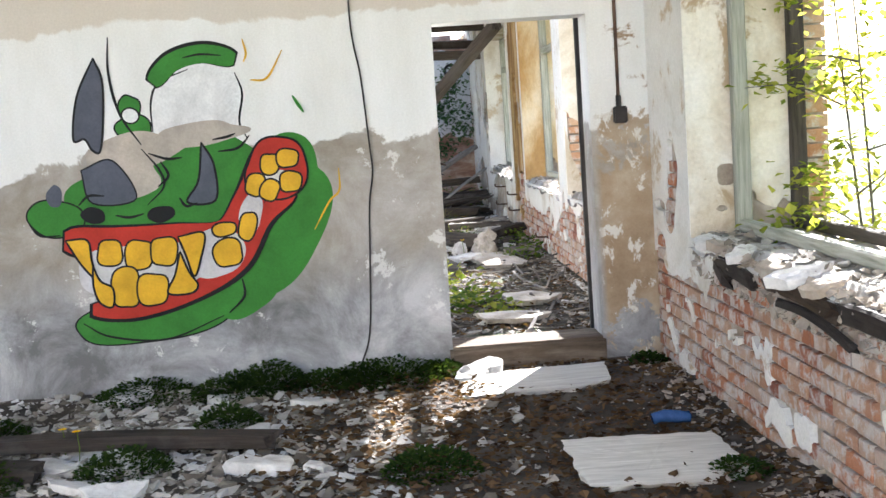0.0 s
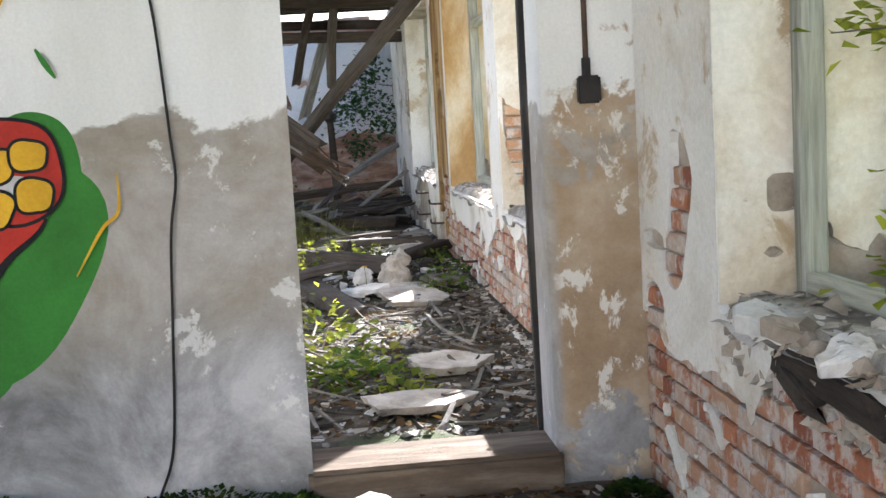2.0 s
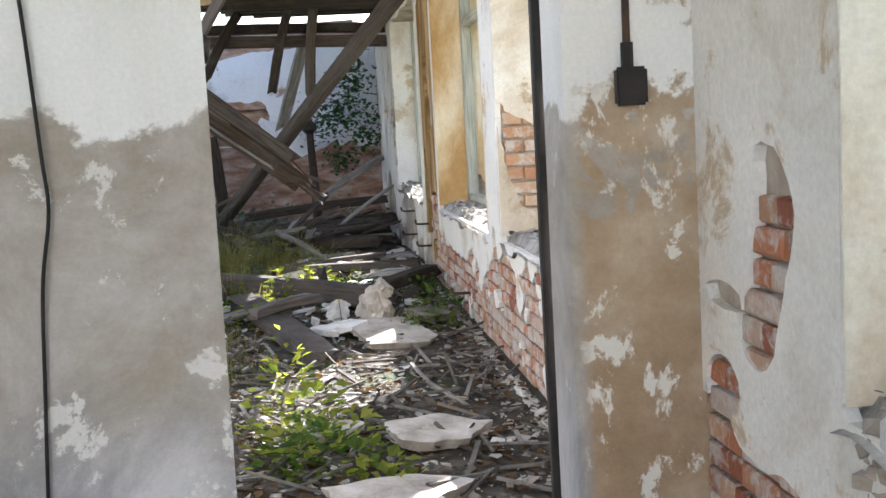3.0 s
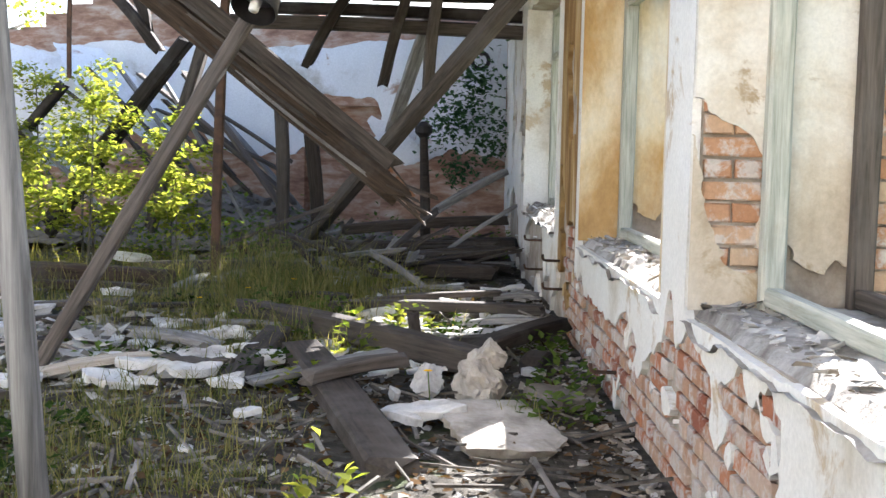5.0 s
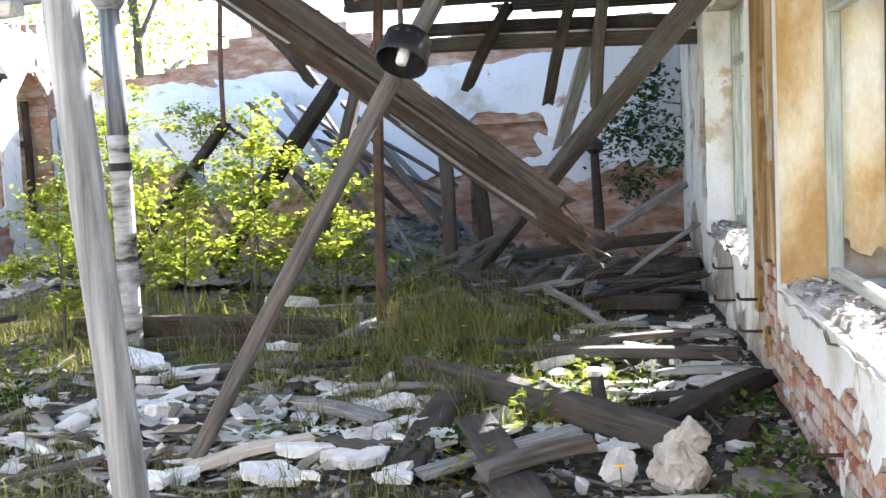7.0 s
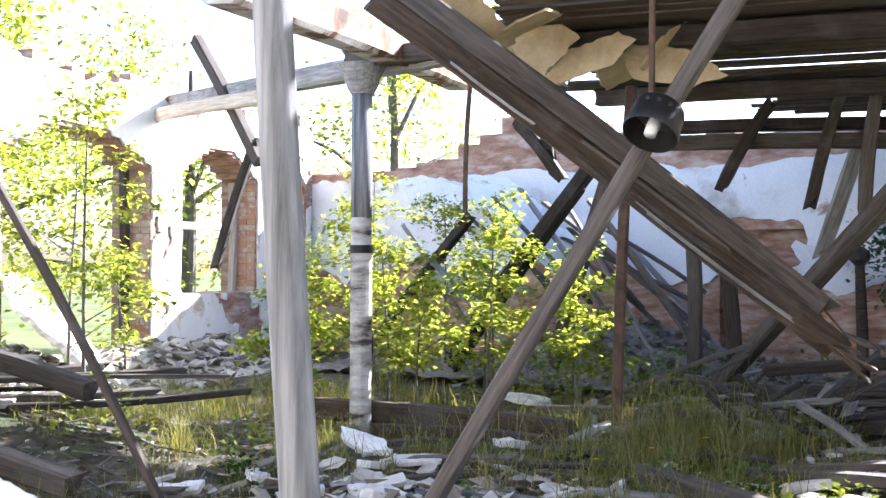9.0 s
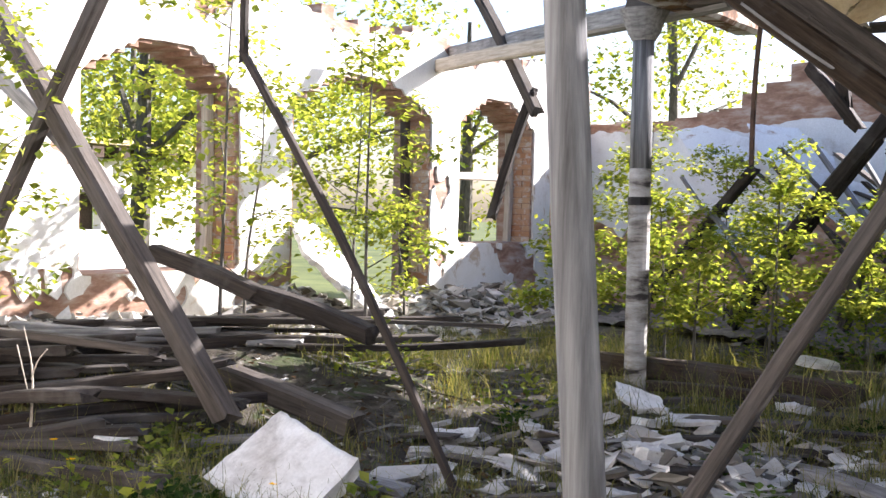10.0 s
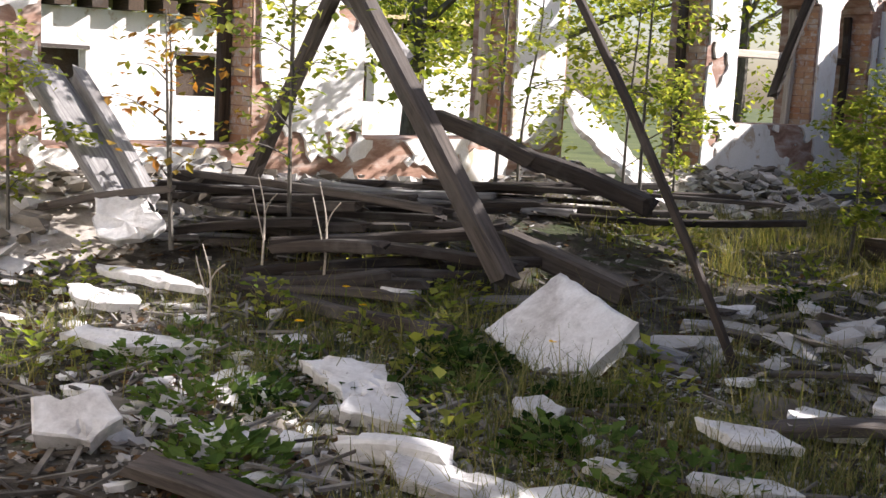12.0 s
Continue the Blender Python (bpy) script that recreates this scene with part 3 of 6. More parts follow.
# ---------------------------------------------------------------- ground and walls
SILL, HEAD, TOP = 0.88, 2.95, 3.45
XI, XO = 1.265, 2.05
WINDOWS = [(-2.2, 0.9), (2.0, 4.92), (6.5, 9.33), (9.82, 12.6), (14.05, 17.2)]
DOOR = (-0.155, 0.845, 0.17, 2.285)
Y0, Y1 = 5.8, 6.08

sheet("ground", -160, 160, -160, 160, 8, lambda x, y: -0.28, GRASSLAND, "rough open grassland round the ruined building", "ground")
sheet("floor_1", -8.5, 1.3, -4.6, 5.81, 0.16, ground1, SOIL, "earth floor covered in plaster dust and litter", "floor")
sheet("floor_2", -8.6, 1.3, 6.07, 23.3, 0.16, ground2, SOIL2, "overgrown earth floor strewn with rotten boards", "floor")

bm = bmesh.new()
ys = [-4.6] + [v for w in WINDOWS for v in w] + [23.3]
for a, b in zip(ys[0::2], ys[1::2]):
    add_box(bm, XI, XO, a, b, -0.4, TOP)
for a, b in WINDOWS:
    add_box(bm, XI, XO, a, b, -0.4, SILL - 0.03)
    add_box(bm, XI, XO, a, b, HEAD, TOP)
east = tagged(link("wall_east", bm, MORTAR), "thick brick outer wall with peeling plaster and empty windows", "wall", kind="structure")

bm = bmesh.new()
add_box(bm, -8.5, DOOR[0], Y0, Y1, -0.3, TOP)
for v in bm.verts:
    if v.co.x > -1 and v.co.y > Y0 + 0.1:
        v.co.x -= 0.105
add_box(bm, DOOR[1], XI, Y0, Y1, -0.3, TOP)
add_box(bm, DOOR[0] + 0.001, DOOR[1], Y0, Y1, DOOR[3], TOP)
bmesh.ops.bevel(bm, geom=[e for e in bm.edges if abs(e.verts[0].co.z - e.verts[1].co.z) > 1 and e.verts[0].co.x in DOOR], offset=0.012, segments=2, affect="EDGES")
tagged(link("wall_partition", bm, PAINTED), "whitewashed partition flaking to grey-beige render", "wall", kind="structure")
bm = bmesh.new()
add_box(bm, DOOR[0] - 0.02, DOOR[1] + 0.02, Y0 - 0.06, Y1 + 0.02, -0.1, DOOR[2])
bmesh.ops.bevel(bm, geom=bm.edges[:], offset=0.02, segments=2, affect="EDGES")
tagged(link("threshold", bm, STEP), "worn dusty step of the doorway", "threshold", kind="structure")
timber("door_stop", (DOOR[1] - 0.005, Y1 + 0.012, DOOR[2]), (DOOR[1] - 0.012, Y1 + 0.012, DOOR[3]), 0.034, 0.04, BLACK, "blackened remains of a door frame on the jamb", "door frame", up=(0, 1, 0), splinter=0.0)

bm = bmesh.new()
add_box(bm, -8.9, XO, -5.0, -4.6, -0.3, TOP)
tagged(link("wall_south", bm, WHITE), "plain whitewashed end wall", "wall", kind="structure")
bm = bmesh.new()
add_box(bm, -8.9, -8.5, -4.6, 6.08, -0.3, TOP)
tagged(link("wall_west_room", bm, WHITE), "plain whitewashed side wall", "wall", kind="structure")
bm = bmesh.new()
add_box(bm, -8.9, XO, 1.5, 6.08, TOP + 0.003, TOP + 0.2)
tagged(link("ceiling", bm, WHITE), "stained plaster ceiling", "ceiling", kind="structure")


def east_put(u, v, d):
    return (XI - d, u, v)


def keep_room1(u, v):
    n = 0.10 * fbm(u, v, 2.2) + 0.05 * fbm(u, v, 7, 4)
    tongue = max(0.0, min(1.0, (u - 4.42) / 0.16)) * max(0.0, min(1.0, (5.60 - u) / 0.06))
    e = min(1, v - (0.84 - 0.24 * tongue if u < 5.5 else 0.70 - 0.08 * tongue) + n * 0.8)
    crack = ((u - 5.32 - 0.12 * (1.15 - v) - 0.06 * math.sin(9 * v)) / (0.10 + 0.07 * (1.5 - v))) ** 2 + ((v - 1.17) / 0.30) ** 4 - 1 + 9 * n
    side = ((u - 5.62) / 0.16) ** 2 + ((v - 1.03) / 0.05) ** 2 - 1 + 5 * n
    hole = ((u - 5.64) / 0.13) ** 2 + ((v - 0.77) / 0.09) ** 2 - 1 + 3 * n
    scraps = fbm(u, v, 3.4, 21) - 0.40
    return max(min(e, crack * 0.2, side * 0.2, hole * 0.2), scraps if v < 0.58 else -1)


def keep_room2(u, v):
    n = 0.17 * fbm(u, v, 2.0, 2) + 0.07 * fbm(u, v, 6, 8)
    if 9.75 < u < 12.75:
        base = 0.62
    elif u < 8.1:
        base = 0.45
    elif u < 9.75:
        base = 0.80
    else:
        base = 0.72 + 0.3 * math.sin(u * 2.1)
    hole = ((u - 9.62) / 0.07) ** 2 + ((v - 0.78) / 0.14) ** 2 - 1
    far = fbm(u, v, 1.4, 31) - 0.05 if u > 12.8 and v > 0.8 else 1
    return max(min(v - base + n, hole, far + 0.25), fbm(u, v, 3.0, 41) - 0.40 if v < 0.7 else -1)


def outside_windows(f):
    def g(u, v):
        for a, b in WINDOWS:
            if a < u < b and SILL - 0.01 < v < HEAD:
                return -1.0
        return f(u, v)
    return g


for name, a, b, f in (("plaster_room_1", 0.2, Y0, keep_room1), ("plaster_room_2", Y1, 12.72, keep_room2), ("stained_plaster", 12.72, 13.75, keep_room2), ("plaster_room_2", 13.75, 23.2, keep_room2)):
    tagged(coat(name, east_put, a, b, 0.0, TOP, outside_windows(f), 0.035, RUST if name[0] == "s" else WHITE, 0.04 if b < 14 else 0.08), "flaking white plaster coat with broken edges", "", kind="structure").parent = east

# reveals, sills and frames of the east windows
for i, (a, b) in enumerate(WINDOWS):
    win = tagged(new("window_%d" % (i + 1)), "empty double timber window with flaked green paint", "window", kind="structure")
    win.location = (1.55, (a + b) / 2, SILL)
    rev = STAINED if i == 3 else YELLOWED if i in (1, 2) else WHITE

    def keep_rev(u, v, i=i):
        n = 0.5 * fbm(u, v, 3, i * 5.0) + 0.2 * fbm(u, v, 9, i)
        if i == 2:
            return ((u - 1.39) / 0.13) ** 2 + ((v - 1.34 - 0.9 * (1.36 - u)) / 0.28) ** 4 - 1 + 2.6 * n
        if i == 1:
            return min(((u - 1.455) / 0.055) ** 4 + ((v - 1.235) / 0.06) ** 4 - 1 + 1.6 * n, ((u - 1.42) / 0.035) ** 2 + ((v - 1.04) / 0.02) ** 2 - 1 + 1.5 * n)
        return 1 + n
    for lo, hi in ((XI - 0.035, 1.50), (1.57, 1.84)):
        ob = coat("reveal", lambda u, v, d, b=b: (u, b - d, v), lo, hi, SILL, HEAD, keep_rev if lo < 1.4 else (lambda u, v: v - SILL - 0.16 + 0.3 * fbm(u, v, 4, 3)), 0.03, rev, 0.02)
        ob.parent, ob.matrix_parent_inverse = win, Matrix.Translation(-win.location)
        bm = bmesh.new()
        add_box(bm, lo, hi, a - 0.001, a + 0.03, SILL, HEAD)
        ob = link("reveal", bm, rev)
        ob.parent, ob.matrix_parent_inverse = win, Matrix.Translation(-win.location)
    vs, fs = [], []
    for k in range(24 if i in (1, 2) else 0):
        z, n = SILL + k * 0.085, len(vs)
        vs += [(x, b - y, zz) for zz in (z, z + 0.073) for y in (-0.01, 0.035) for x in (1.91, 2.06)]
        fs += [tuple(n + q for q in f) for f in ((0, 2, 3, 1), (4, 5, 7, 6), (0, 1, 5, 4), (2, 6, 7, 3), (0, 4, 6, 2), (1, 3, 7, 5))]
    if vs:
        ob = stuff("jamb_bricks", vs, fs, BRICK_ORANGE, "", "")
        ob.parent, ob.matrix_parent_inverse = win, Matrix.Translation(-win.location)
    for x0, w, mat in ((1.50, 0.07, GREENPAINT), (1.84, 0.06, OLDWOOD)):
        for p0, p1, ww, hh in (((x0 + w / 2, b - 0.06, SILL), (x0 + w / 2, b - 0.06, HEAD), w, 0.09), ((x0 + w / 2, a + 0.06, SILL), (x0 + w / 2, a + 0.06, HEAD), w, 0.09), ((x0 + w / 2, a + 0.1, SILL + 0.06), (x0 + w / 2, b - 0.1, SILL + 0.06), w, 0.07), ((x0 + w / 2, a + 0.1, 2.46), (x0 + w / 2, b - 0.1, 2.46), w, 0.08), ((x0 + w / 2, a + 0.1, HEAD - 0.04), (x0 + w / 2, b - 0.1, HEAD - 0.04), w, 0.07)):
            rng = random.Random(repr((p0, p1)))
            ob = link("frame_member", timber_bm((Vector(p1) - Vector(p0)).length, ww, hh, rng, bend=0.0, splinter=0.0), mat)
            ob.parent = win
            ob.matrix_basis = Matrix.Translation(-win.location) @ frame_from(p0, p1, (1, 0, 0) if p0[2] != p1[2] else (0, 0, 1))
        mid = (a + b) / 2
        for zz in ((2.5, HEAD - 0.08),):
            p0, p1 = (x0 + w / 2, mid, zz[0]), (x0 + w / 2, mid, zz[1])
            ob = link("mullion", timber_bm(zz[1] - zz[0], 0.05, 0.05, random.Random(i), bend=0.0, splinter=0.0), mat)
            ob.parent, ob.matrix_basis = win, Matrix.Translation(-win.location) @ frame_from(p0, p1, (1, 0, 0))
    sill = sheet("window_sill", XI - 0.06, 1.86, a, b, 0.05, lambda x, y, i=i: SILL + 0.015 + 0.02 * fbm(x, y, 5, i) - (0.06 + 0.08 * max(0, fbm(x, y, 2.5, i + 9)) if x < 1.28 else 0), SILLTOP, "crumbling plastered window sill", "")
    sill.parent, sill.matrix_parent_inverse = win, Matrix.Translation(-win.location)
    rng = random.Random(50 + i)
    vs, fs = [], []
    for _ in range(260):
        c, f = chunk_verts(rng, 0.010 + 0.085 * rng.random() ** 3, 0.3)
        o, n = Vector((rng.uniform(1.26, 1.5), rng.uniform(a, b), SILL + 0.03)), len(vs)
        vs += [v + o for v in c]
        fs += [tuple(k + n for k in t) for t in f]
    stuff("sill_debris", vs, fs, CHALK_STUFF, "plaster crumbs and glass shards on the window sill", "debris")
# charred timber and broken masonry laid bare under the sill
for y0, y1, dx, z, w, h, mat in ((4.42, 3.75, 0.0, 0.79, 0.10, 0.09, DARKWOOD), (3.62, 2.75, 0.01, 0.80, 0.09, 0.08, BROWNWOOD), (2.7, 1.8, 0.01, 0.80, 0.10, 0.09, DARKWOOD)):
    timber("sill_timber", (XI - dx, y0, z), (XI - dx - 0.02, y1, z - 0.015), w, h, mat, "rotten timber exposed under the window sill", bend=0.015, splinter=0.08)
timber("sill_timber", (XI - 0.0, 4.5, 0.78), (XI - 0.06, 4.12, 0.73), 0.06, 0.07, DARKWOOD, "charred timber end sticking out of the wall", bend=0.0, splinter=0.07)
timber("charred_stick", (XI - 0.07, 3.35, 0.74), (XI - 0.09, 2.5, 0.70), 0.03, 0.035, DARKWOOD, "charred stick lying on the broken wall edge", "stick", bend=0.03)
for k, (y, l) in enumerate(((3.2, 0.14), (2.9, 0.12), (4.05, 0.11), (3.5, 0.13), (4.62, 0.12), (4.4, 0.09))):
    slab("loose_brick", (XI - 0.005, y, 0.85), l, 0.08, 0.055, MORTAR if k % 2 else CHALK, "loose mortar-caked brick on the sill", (4, -8, 20 * k), "brick", rough=0.08)
rng = random.Random(61)
vs, fs = [], []
for _ in range(1500):
    c, f = chunk_verts(rng, 0.02 + 0.075 * rng.random() ** 2, 1.0)
    o, n = Vector((XI + 0.01 - 0.035 * rng.random(), rng.uniform(1.8, 4.85), rng.uniform(0.66, 0.87))), len(vs)
    vs += [v + o for v in c]
    fs += [tuple(k + n for k in t) for t in f]
stuff("broken_masonry", vs, fs, MORTAR, "crumbling brick and mortar core of the wall", "rubble")

# far wall of the hall
bm = bmesh.new()
YE = 20.5
SKEW = Matrix.Translation((XI, YE, 0)) @ Matrix.Rotation(radians(-15.5), 4, "Z") @ Matrix.Translation((-XI, -YE, 0))
ex = [-9.1, -1.7, -0.55, XO]
rng = random.Random(4)
add_box(bm, ex[0], ex[1], YE, YE + 0.5, -0.3, 3.0)
add_box(bm, ex[2], ex[3], YE, YE + 0.5, -0.3, 3.0)
add_box(bm, ex[1], ex[2], YE, YE + 0.5, 2.05, 3.0)
add_box(bm, ex[1], ex[2], YE + 0.22, YE + 0.5, -0.3, 2.05)
for k in range(28):
    xx = -9.1 + k * 0.4
    top = (3.05 if xx < -2.2 else 3.25) + 0.12 * rng.random() + (0.9 * max(0, 1 - abs(xx + 4.6) / 1.8))
    add_box(bm, xx, min(XO, xx + 0.4), YE + 0.004, YE + 0.5, 3.0, top)
north = tagged(link("wall_north", bm, WALLBRICK), "ruined brick end wall with limewash and a bricked-up doorway", "wall", kind="structure")
north.matrix_world = SKEW


def keep_north(u, v):
    n = 0.5 * fbm(u, v, 0.9, 5) + 0.2 * fbm(u, v, 4, 6)
    arch = ((u + 1.12) / 0.62) ** 4 + ((v - 1.85) / 0.34) ** 4 - 1 + 2.2 * n if v > 1.4 else (1 if not -1.75 < u < -0.5 else -1)
    return min(2.95 + 0.25 * n - v, v - 1.45 + 0.9 * n, arch)


tagged(coat("limewash", lambda u, v, d: (u, YE - d, v), -9.0, 1.23, 0.2, 3.1, keep_north, 0.03, BLUEWHITE, 0.09), "patchy white limewash with the blue of skylit shade in its colour", "", kind="structure").parent = north

# west arcade
XW = -8.5
ARCHES = [(7.3, 9.0, 0.9), (9.85, 11.75, 0.9), (13.0, 15.0, 0.95), (15.9, 18.6, 0.05), (19.3, 21.3, 1.15), (21.9, 22.9, 0.85)]
bm = bmesh.new()
ys = [6.08] + [v for w in ARCHES for v in w[:2]] + [23.2]
rng = random.Random(9)
for a, b in zip(ys[0::2], ys[1::2]):
    n = max(1, round((b - a) / 0.35))
    for k in range(n):
        add_box(bm, XW - 0.6, XW, a + (b - a) * k / n, a + (b - a) * (k + 1) / n, -0.3, 3.85 + rng.uniform(-0.16, 0.16) - (0.4 if a < 9 else 0))
for a, b, s in ARCHES:
    if s > 0.2:
        add_box(bm, XW - 0.6, XW, a, b, -0.3, s)
    for k in range(12):
        u = (k + 0.5) / 12
        z = 2.80 + 0.40 * math.sin(math.pi * u)
        add_box(bm, XW - 0.6, XW, a + (b - a) * k / 12, a + (b - a) * (k + 1) / 12, z, 3.85 + rng.uniform(-0.14, 0.14))
west = tagged(link("wall_west", bm, WALLBRICK), "roofless brick side wall with arched window openings", "wall", kind="structure")


def keep_west(u, v):
    for a, b, s in ARCHES:
        if a - 0.02 < u < b + 0.02 and s < v < 2.80 + 0.40 * math.sin(math.pi * min(1, max(0, (u - a) / (b - a)))) + 0.03:
            return -1.0
    n = 0.5 * fbm(u, v, 0.8, 15) + 0.2 * fbm(u, v, 4, 16)
    return min(3.78 - v + 0.5 * n, 0.30 + n * 1.5 + 0.04 * (v - 1.5))


tagged(coat("plaster_arcade", lambda u, v, d: (XW + d, u, v), 6.1, 23.1, 0.1, 4.0, keep_west, 0.03, WHITE, 0.07), "sunlit white plaster, broken away in places", "", kind="structure").parent = west
# orange brick reveals of the arches with their timber frames
for i, (a, b, s) in enumerate(ARCHES):
    win = tagged(new("window_%d" % (i + 6)), "arched opening with orange brick jambs and a rotten frame", "window", kind="structure")
    win.location = (XW - 0.3, (a + b) / 2, s)
    rows = int((2.8 - max(s, 0.1)) / 0.085)
    vs, fs = [], []
    for k in range(rows):
        for x0, x1 in ((0.0, 0.26), (0.27, 0.40)) if k % 2 else ((0.0, 0.13), (0.14, 0.40)):
            z, n = max(s, 0.1) + k * 0.085, len(vs)
            j = rng.uniform(-0.006, 0.006)
            vs += [(XW - 0.01 - x, b - y, zz) for zz in (z, z + 0.074) for y in (-0.02, 0.02 + j) for x in (x0, x1)]
            fs += [tuple(n + q for q in f) for f in ((0, 2, 3, 1), (4, 5, 7, 6), (0, 1, 5, 4), (2, 6, 7, 3), (0, 4, 6, 2), (1, 3, 7, 5))]
    ob = stuff("jamb_bricks", vs, fs, BRICK_ORANGE, "", "")
    ob.parent, ob.matrix_parent_inverse = win, Matrix.Translation(-win.location)
    for p0, p1 in (((XW - 0.36, b - 0.08, s), (XW - 0.36, b - 0.08, 2.8)), ((XW - 0.36, a + 0.08, s), (XW - 0.36, a + 0.08, 2.8)), ((XW - 0.36, a, 2.1), (XW - 0.36, b, 2.12))):
        if i < 4 and p0[1] == a:
            continue
        ob = link("frame_member", timber_bm((Vector(p1) - Vector(p0)).length, 0.11, 0.10, rng, splinter=0.0), BROWNWOOD if i % 2 else PALEWOOD)
        ob.parent, ob.matrix_basis = win, Matrix.Translation(-win.location) @ frame_from(p0, p1, (1, 0, 0) if p0[2] != p1[2] else (0, 0, 1))

# ---------------------------------------------------------------- the painted wall
mural = thing("wall_painting", "spray-painted green cartoon head with yellow teeth", "graffiti", (0, Y0, 0))


def on_wall(u, v, d):
    """From the painting's own grid, 100 to about 36 cm, to the wall."""
    return Vector((-2.831 + (u - 50) * 0.00361 - (v - 380) * 0.00036, -d, 1.229 - (v - 380) * 0.00358 - (u - 50) * 0.000205))


LAYER = [0.0012]


def fill(name, cu, cv, ru, rv, turn, colour, power=2.0, wob=0.04, line=0.0, lo=0.0, hi=360.0):
    """A patch of paint: a rounded, turned and slightly wavy shape, with a black line round it."""
    rng = random.Random(repr((name, cu, cv)))
    ph = rng.uniform(0, 6)
    c, s = math.cos(radians(turn)), math.sin(radians(turn))
    for grow, key in ((line, "ink"), (0, colour)):
        if grow == 0 and key == "ink" and colour != "ink":
            continue
        LAYER[0] += 0.00025
        bm = bmesh.new()
        vs = []
        for k in range(56):
            a = radians(lo + (hi - lo) * k / 56)
            x, y = math.cos(a), math.sin(a)
            r = (abs(x) ** power + abs(y) ** power) ** (-1 / power) * (1 + wob * math.sin(3 * a + ph) + wob * 0.6 * math.sin(5 * a + 2 * ph))
            x, y = x * (ru * r + grow), y * (rv * r + grow)
            vs.append(bm.verts.new(on_wall(cu + x * c - y * s, cv + x * s + y * c, LAYER[0])))
        bm.faces.new(vs)
        bmesh.ops.triangulate(bm, faces=bm.faces[:])
        part(name, bm, SPRAY[key], mural)
        if line == 0:
            break


def stroke(name, pts, w, colour, taper=True):
    """A sprayed line through a few points of the painting's grid."""
    LAYER[0] += 0.00025
    path = smooth_path([(u, v, 0) for u, v in pts], 7)
    bm = bmesh.new()
    prev = None
    n = len(path)
    for i, p in enumerate(path):
        d = (path[min(i + 1, n - 1)] - path[max(i - 1, 0)]).normalized()
        side = Vector((-d.y, d.x, 0)) * w / 2 * ((0.35 + 0.65 * math.sin(math.pi * (i + 0.5) / n)) if taper else (0.62, 0.86, 0.96, 1.0)[min(3, i, n - 1 - i)])
        cur = [bm.verts.new(on_wall(q.x, q.y, LAYER[0])) for q in (p - side, p + side)]
        if prev:
            bm.faces.new((prev[0], prev[1], cur[1], cur[0]))
        prev = cur
    part(name, bm, SPRAY[colour], mural)


def shape(name, pts, colour, line=4):
    """A patch of paint with a drawn outline, smoothed through a ring of points of the painting's grid."""
    ring = smooth_path([(u, v, 0) for u, v in list(pts) + [pts[0]]], 5)[:-1]
    LAYER[0] += 0.00025
    bm = bmesh.new()
    bm.faces.new([bm.verts.new(on_wall(p.x, p.y, LAYER[0])) for p in ring])
    bmesh.ops.triangulate(bm, faces=bm.faces[:])
    part(name, bm, SPRAY[colour], mural)
    stroke("outline", list(pts) + [pts[0]], line, "ink", False)


fill("cheek", 468, 402, 104, 150, 24, "green", 2.2, 0.05)
fill("cheek", 502, 340, 66, 104, 8, "green", 2.0, 0.04)
fill("chin", 290, 560, 150, 46, -12, "green", 2.3, 0.05, 3)
fill("chin", 430, 500, 72, 66, -34, "green", 2.2, 0.04)
fill("snout", 270, 352, 165, 62, -6, "green", 2.4, 0.05)
fill("snout", 365, 300, 92, 62, -14, "green", 2.2, 0.05)
fill("snout", 100, 385, 50, 32, 8, "green", 2.0, 0.03, 3)
fill("brow", 238, 228, 32, 26, 30, "green", 2.0, 0.08, 3)
fill("brow", 228, 190, 18, 22, -10, "green", 2.0, 0.06, 3)
fill("eye", 230, 203, 14, 12, 20, "white", 2.0, 0.0, 3)
fill("eye", 345, 178, 80, 82, 0, "white", 2.2, 0.02)
stroke("outline", [(270, 232), (266, 180), (280, 145), (330, 122)], 4, "ink")
stroke("outline", [(412, 128), (426, 165), (422, 215), (436, 245)], 4, "ink")
stroke("eyelid", [(266, 148), (300, 108), (355, 92), (415, 105)], 40, "ink", False)
stroke("eyelid", [(268, 146), (302, 110), (355, 95), (412, 105)], 33, "green", False)
stroke("outline", [(320, 102), (350, 96), (388, 98)], 4, "ink")
fill("flaked_patch", 235, 268, 92, 34, -12, "beige", 2.0, 0.10)
fill("flaked_patch", 348, 238, 85, 22, -8, "beige", 2.0, 0.10)
fill("flaked_patch", 240, 312, 42, 38, 0, "beige", 2.0, 0.08)
shape("horn", [(165, 101), (182, 149), (180, 258), (165, 264), (151, 244), (131, 244), (137, 169)], "slate")
stroke("outline", [(190, 65), (192, 130), (212, 200), (250, 255)], 5, "ink")
stroke("outline", [(250, 262), (282, 300), (290, 330), (262, 362)], 4, "ink")
shape("horn", [(144, 299), (199, 282), (242, 350), (165, 358)], "slate", 3)
shape("horn", [(355, 251), (378, 292), (382, 355), (332, 358), (351, 319)], "slate")
fill("horn", 98, 345, 14, 20, 0, "slate", 2.0, 0.05)
fill("nostril", 166, 380, 22, 15, 12, "ink", 2.0, 0.03)
fill("nostril", 286, 379, 25, 15, -8, "ink", 2.0, 0.03)
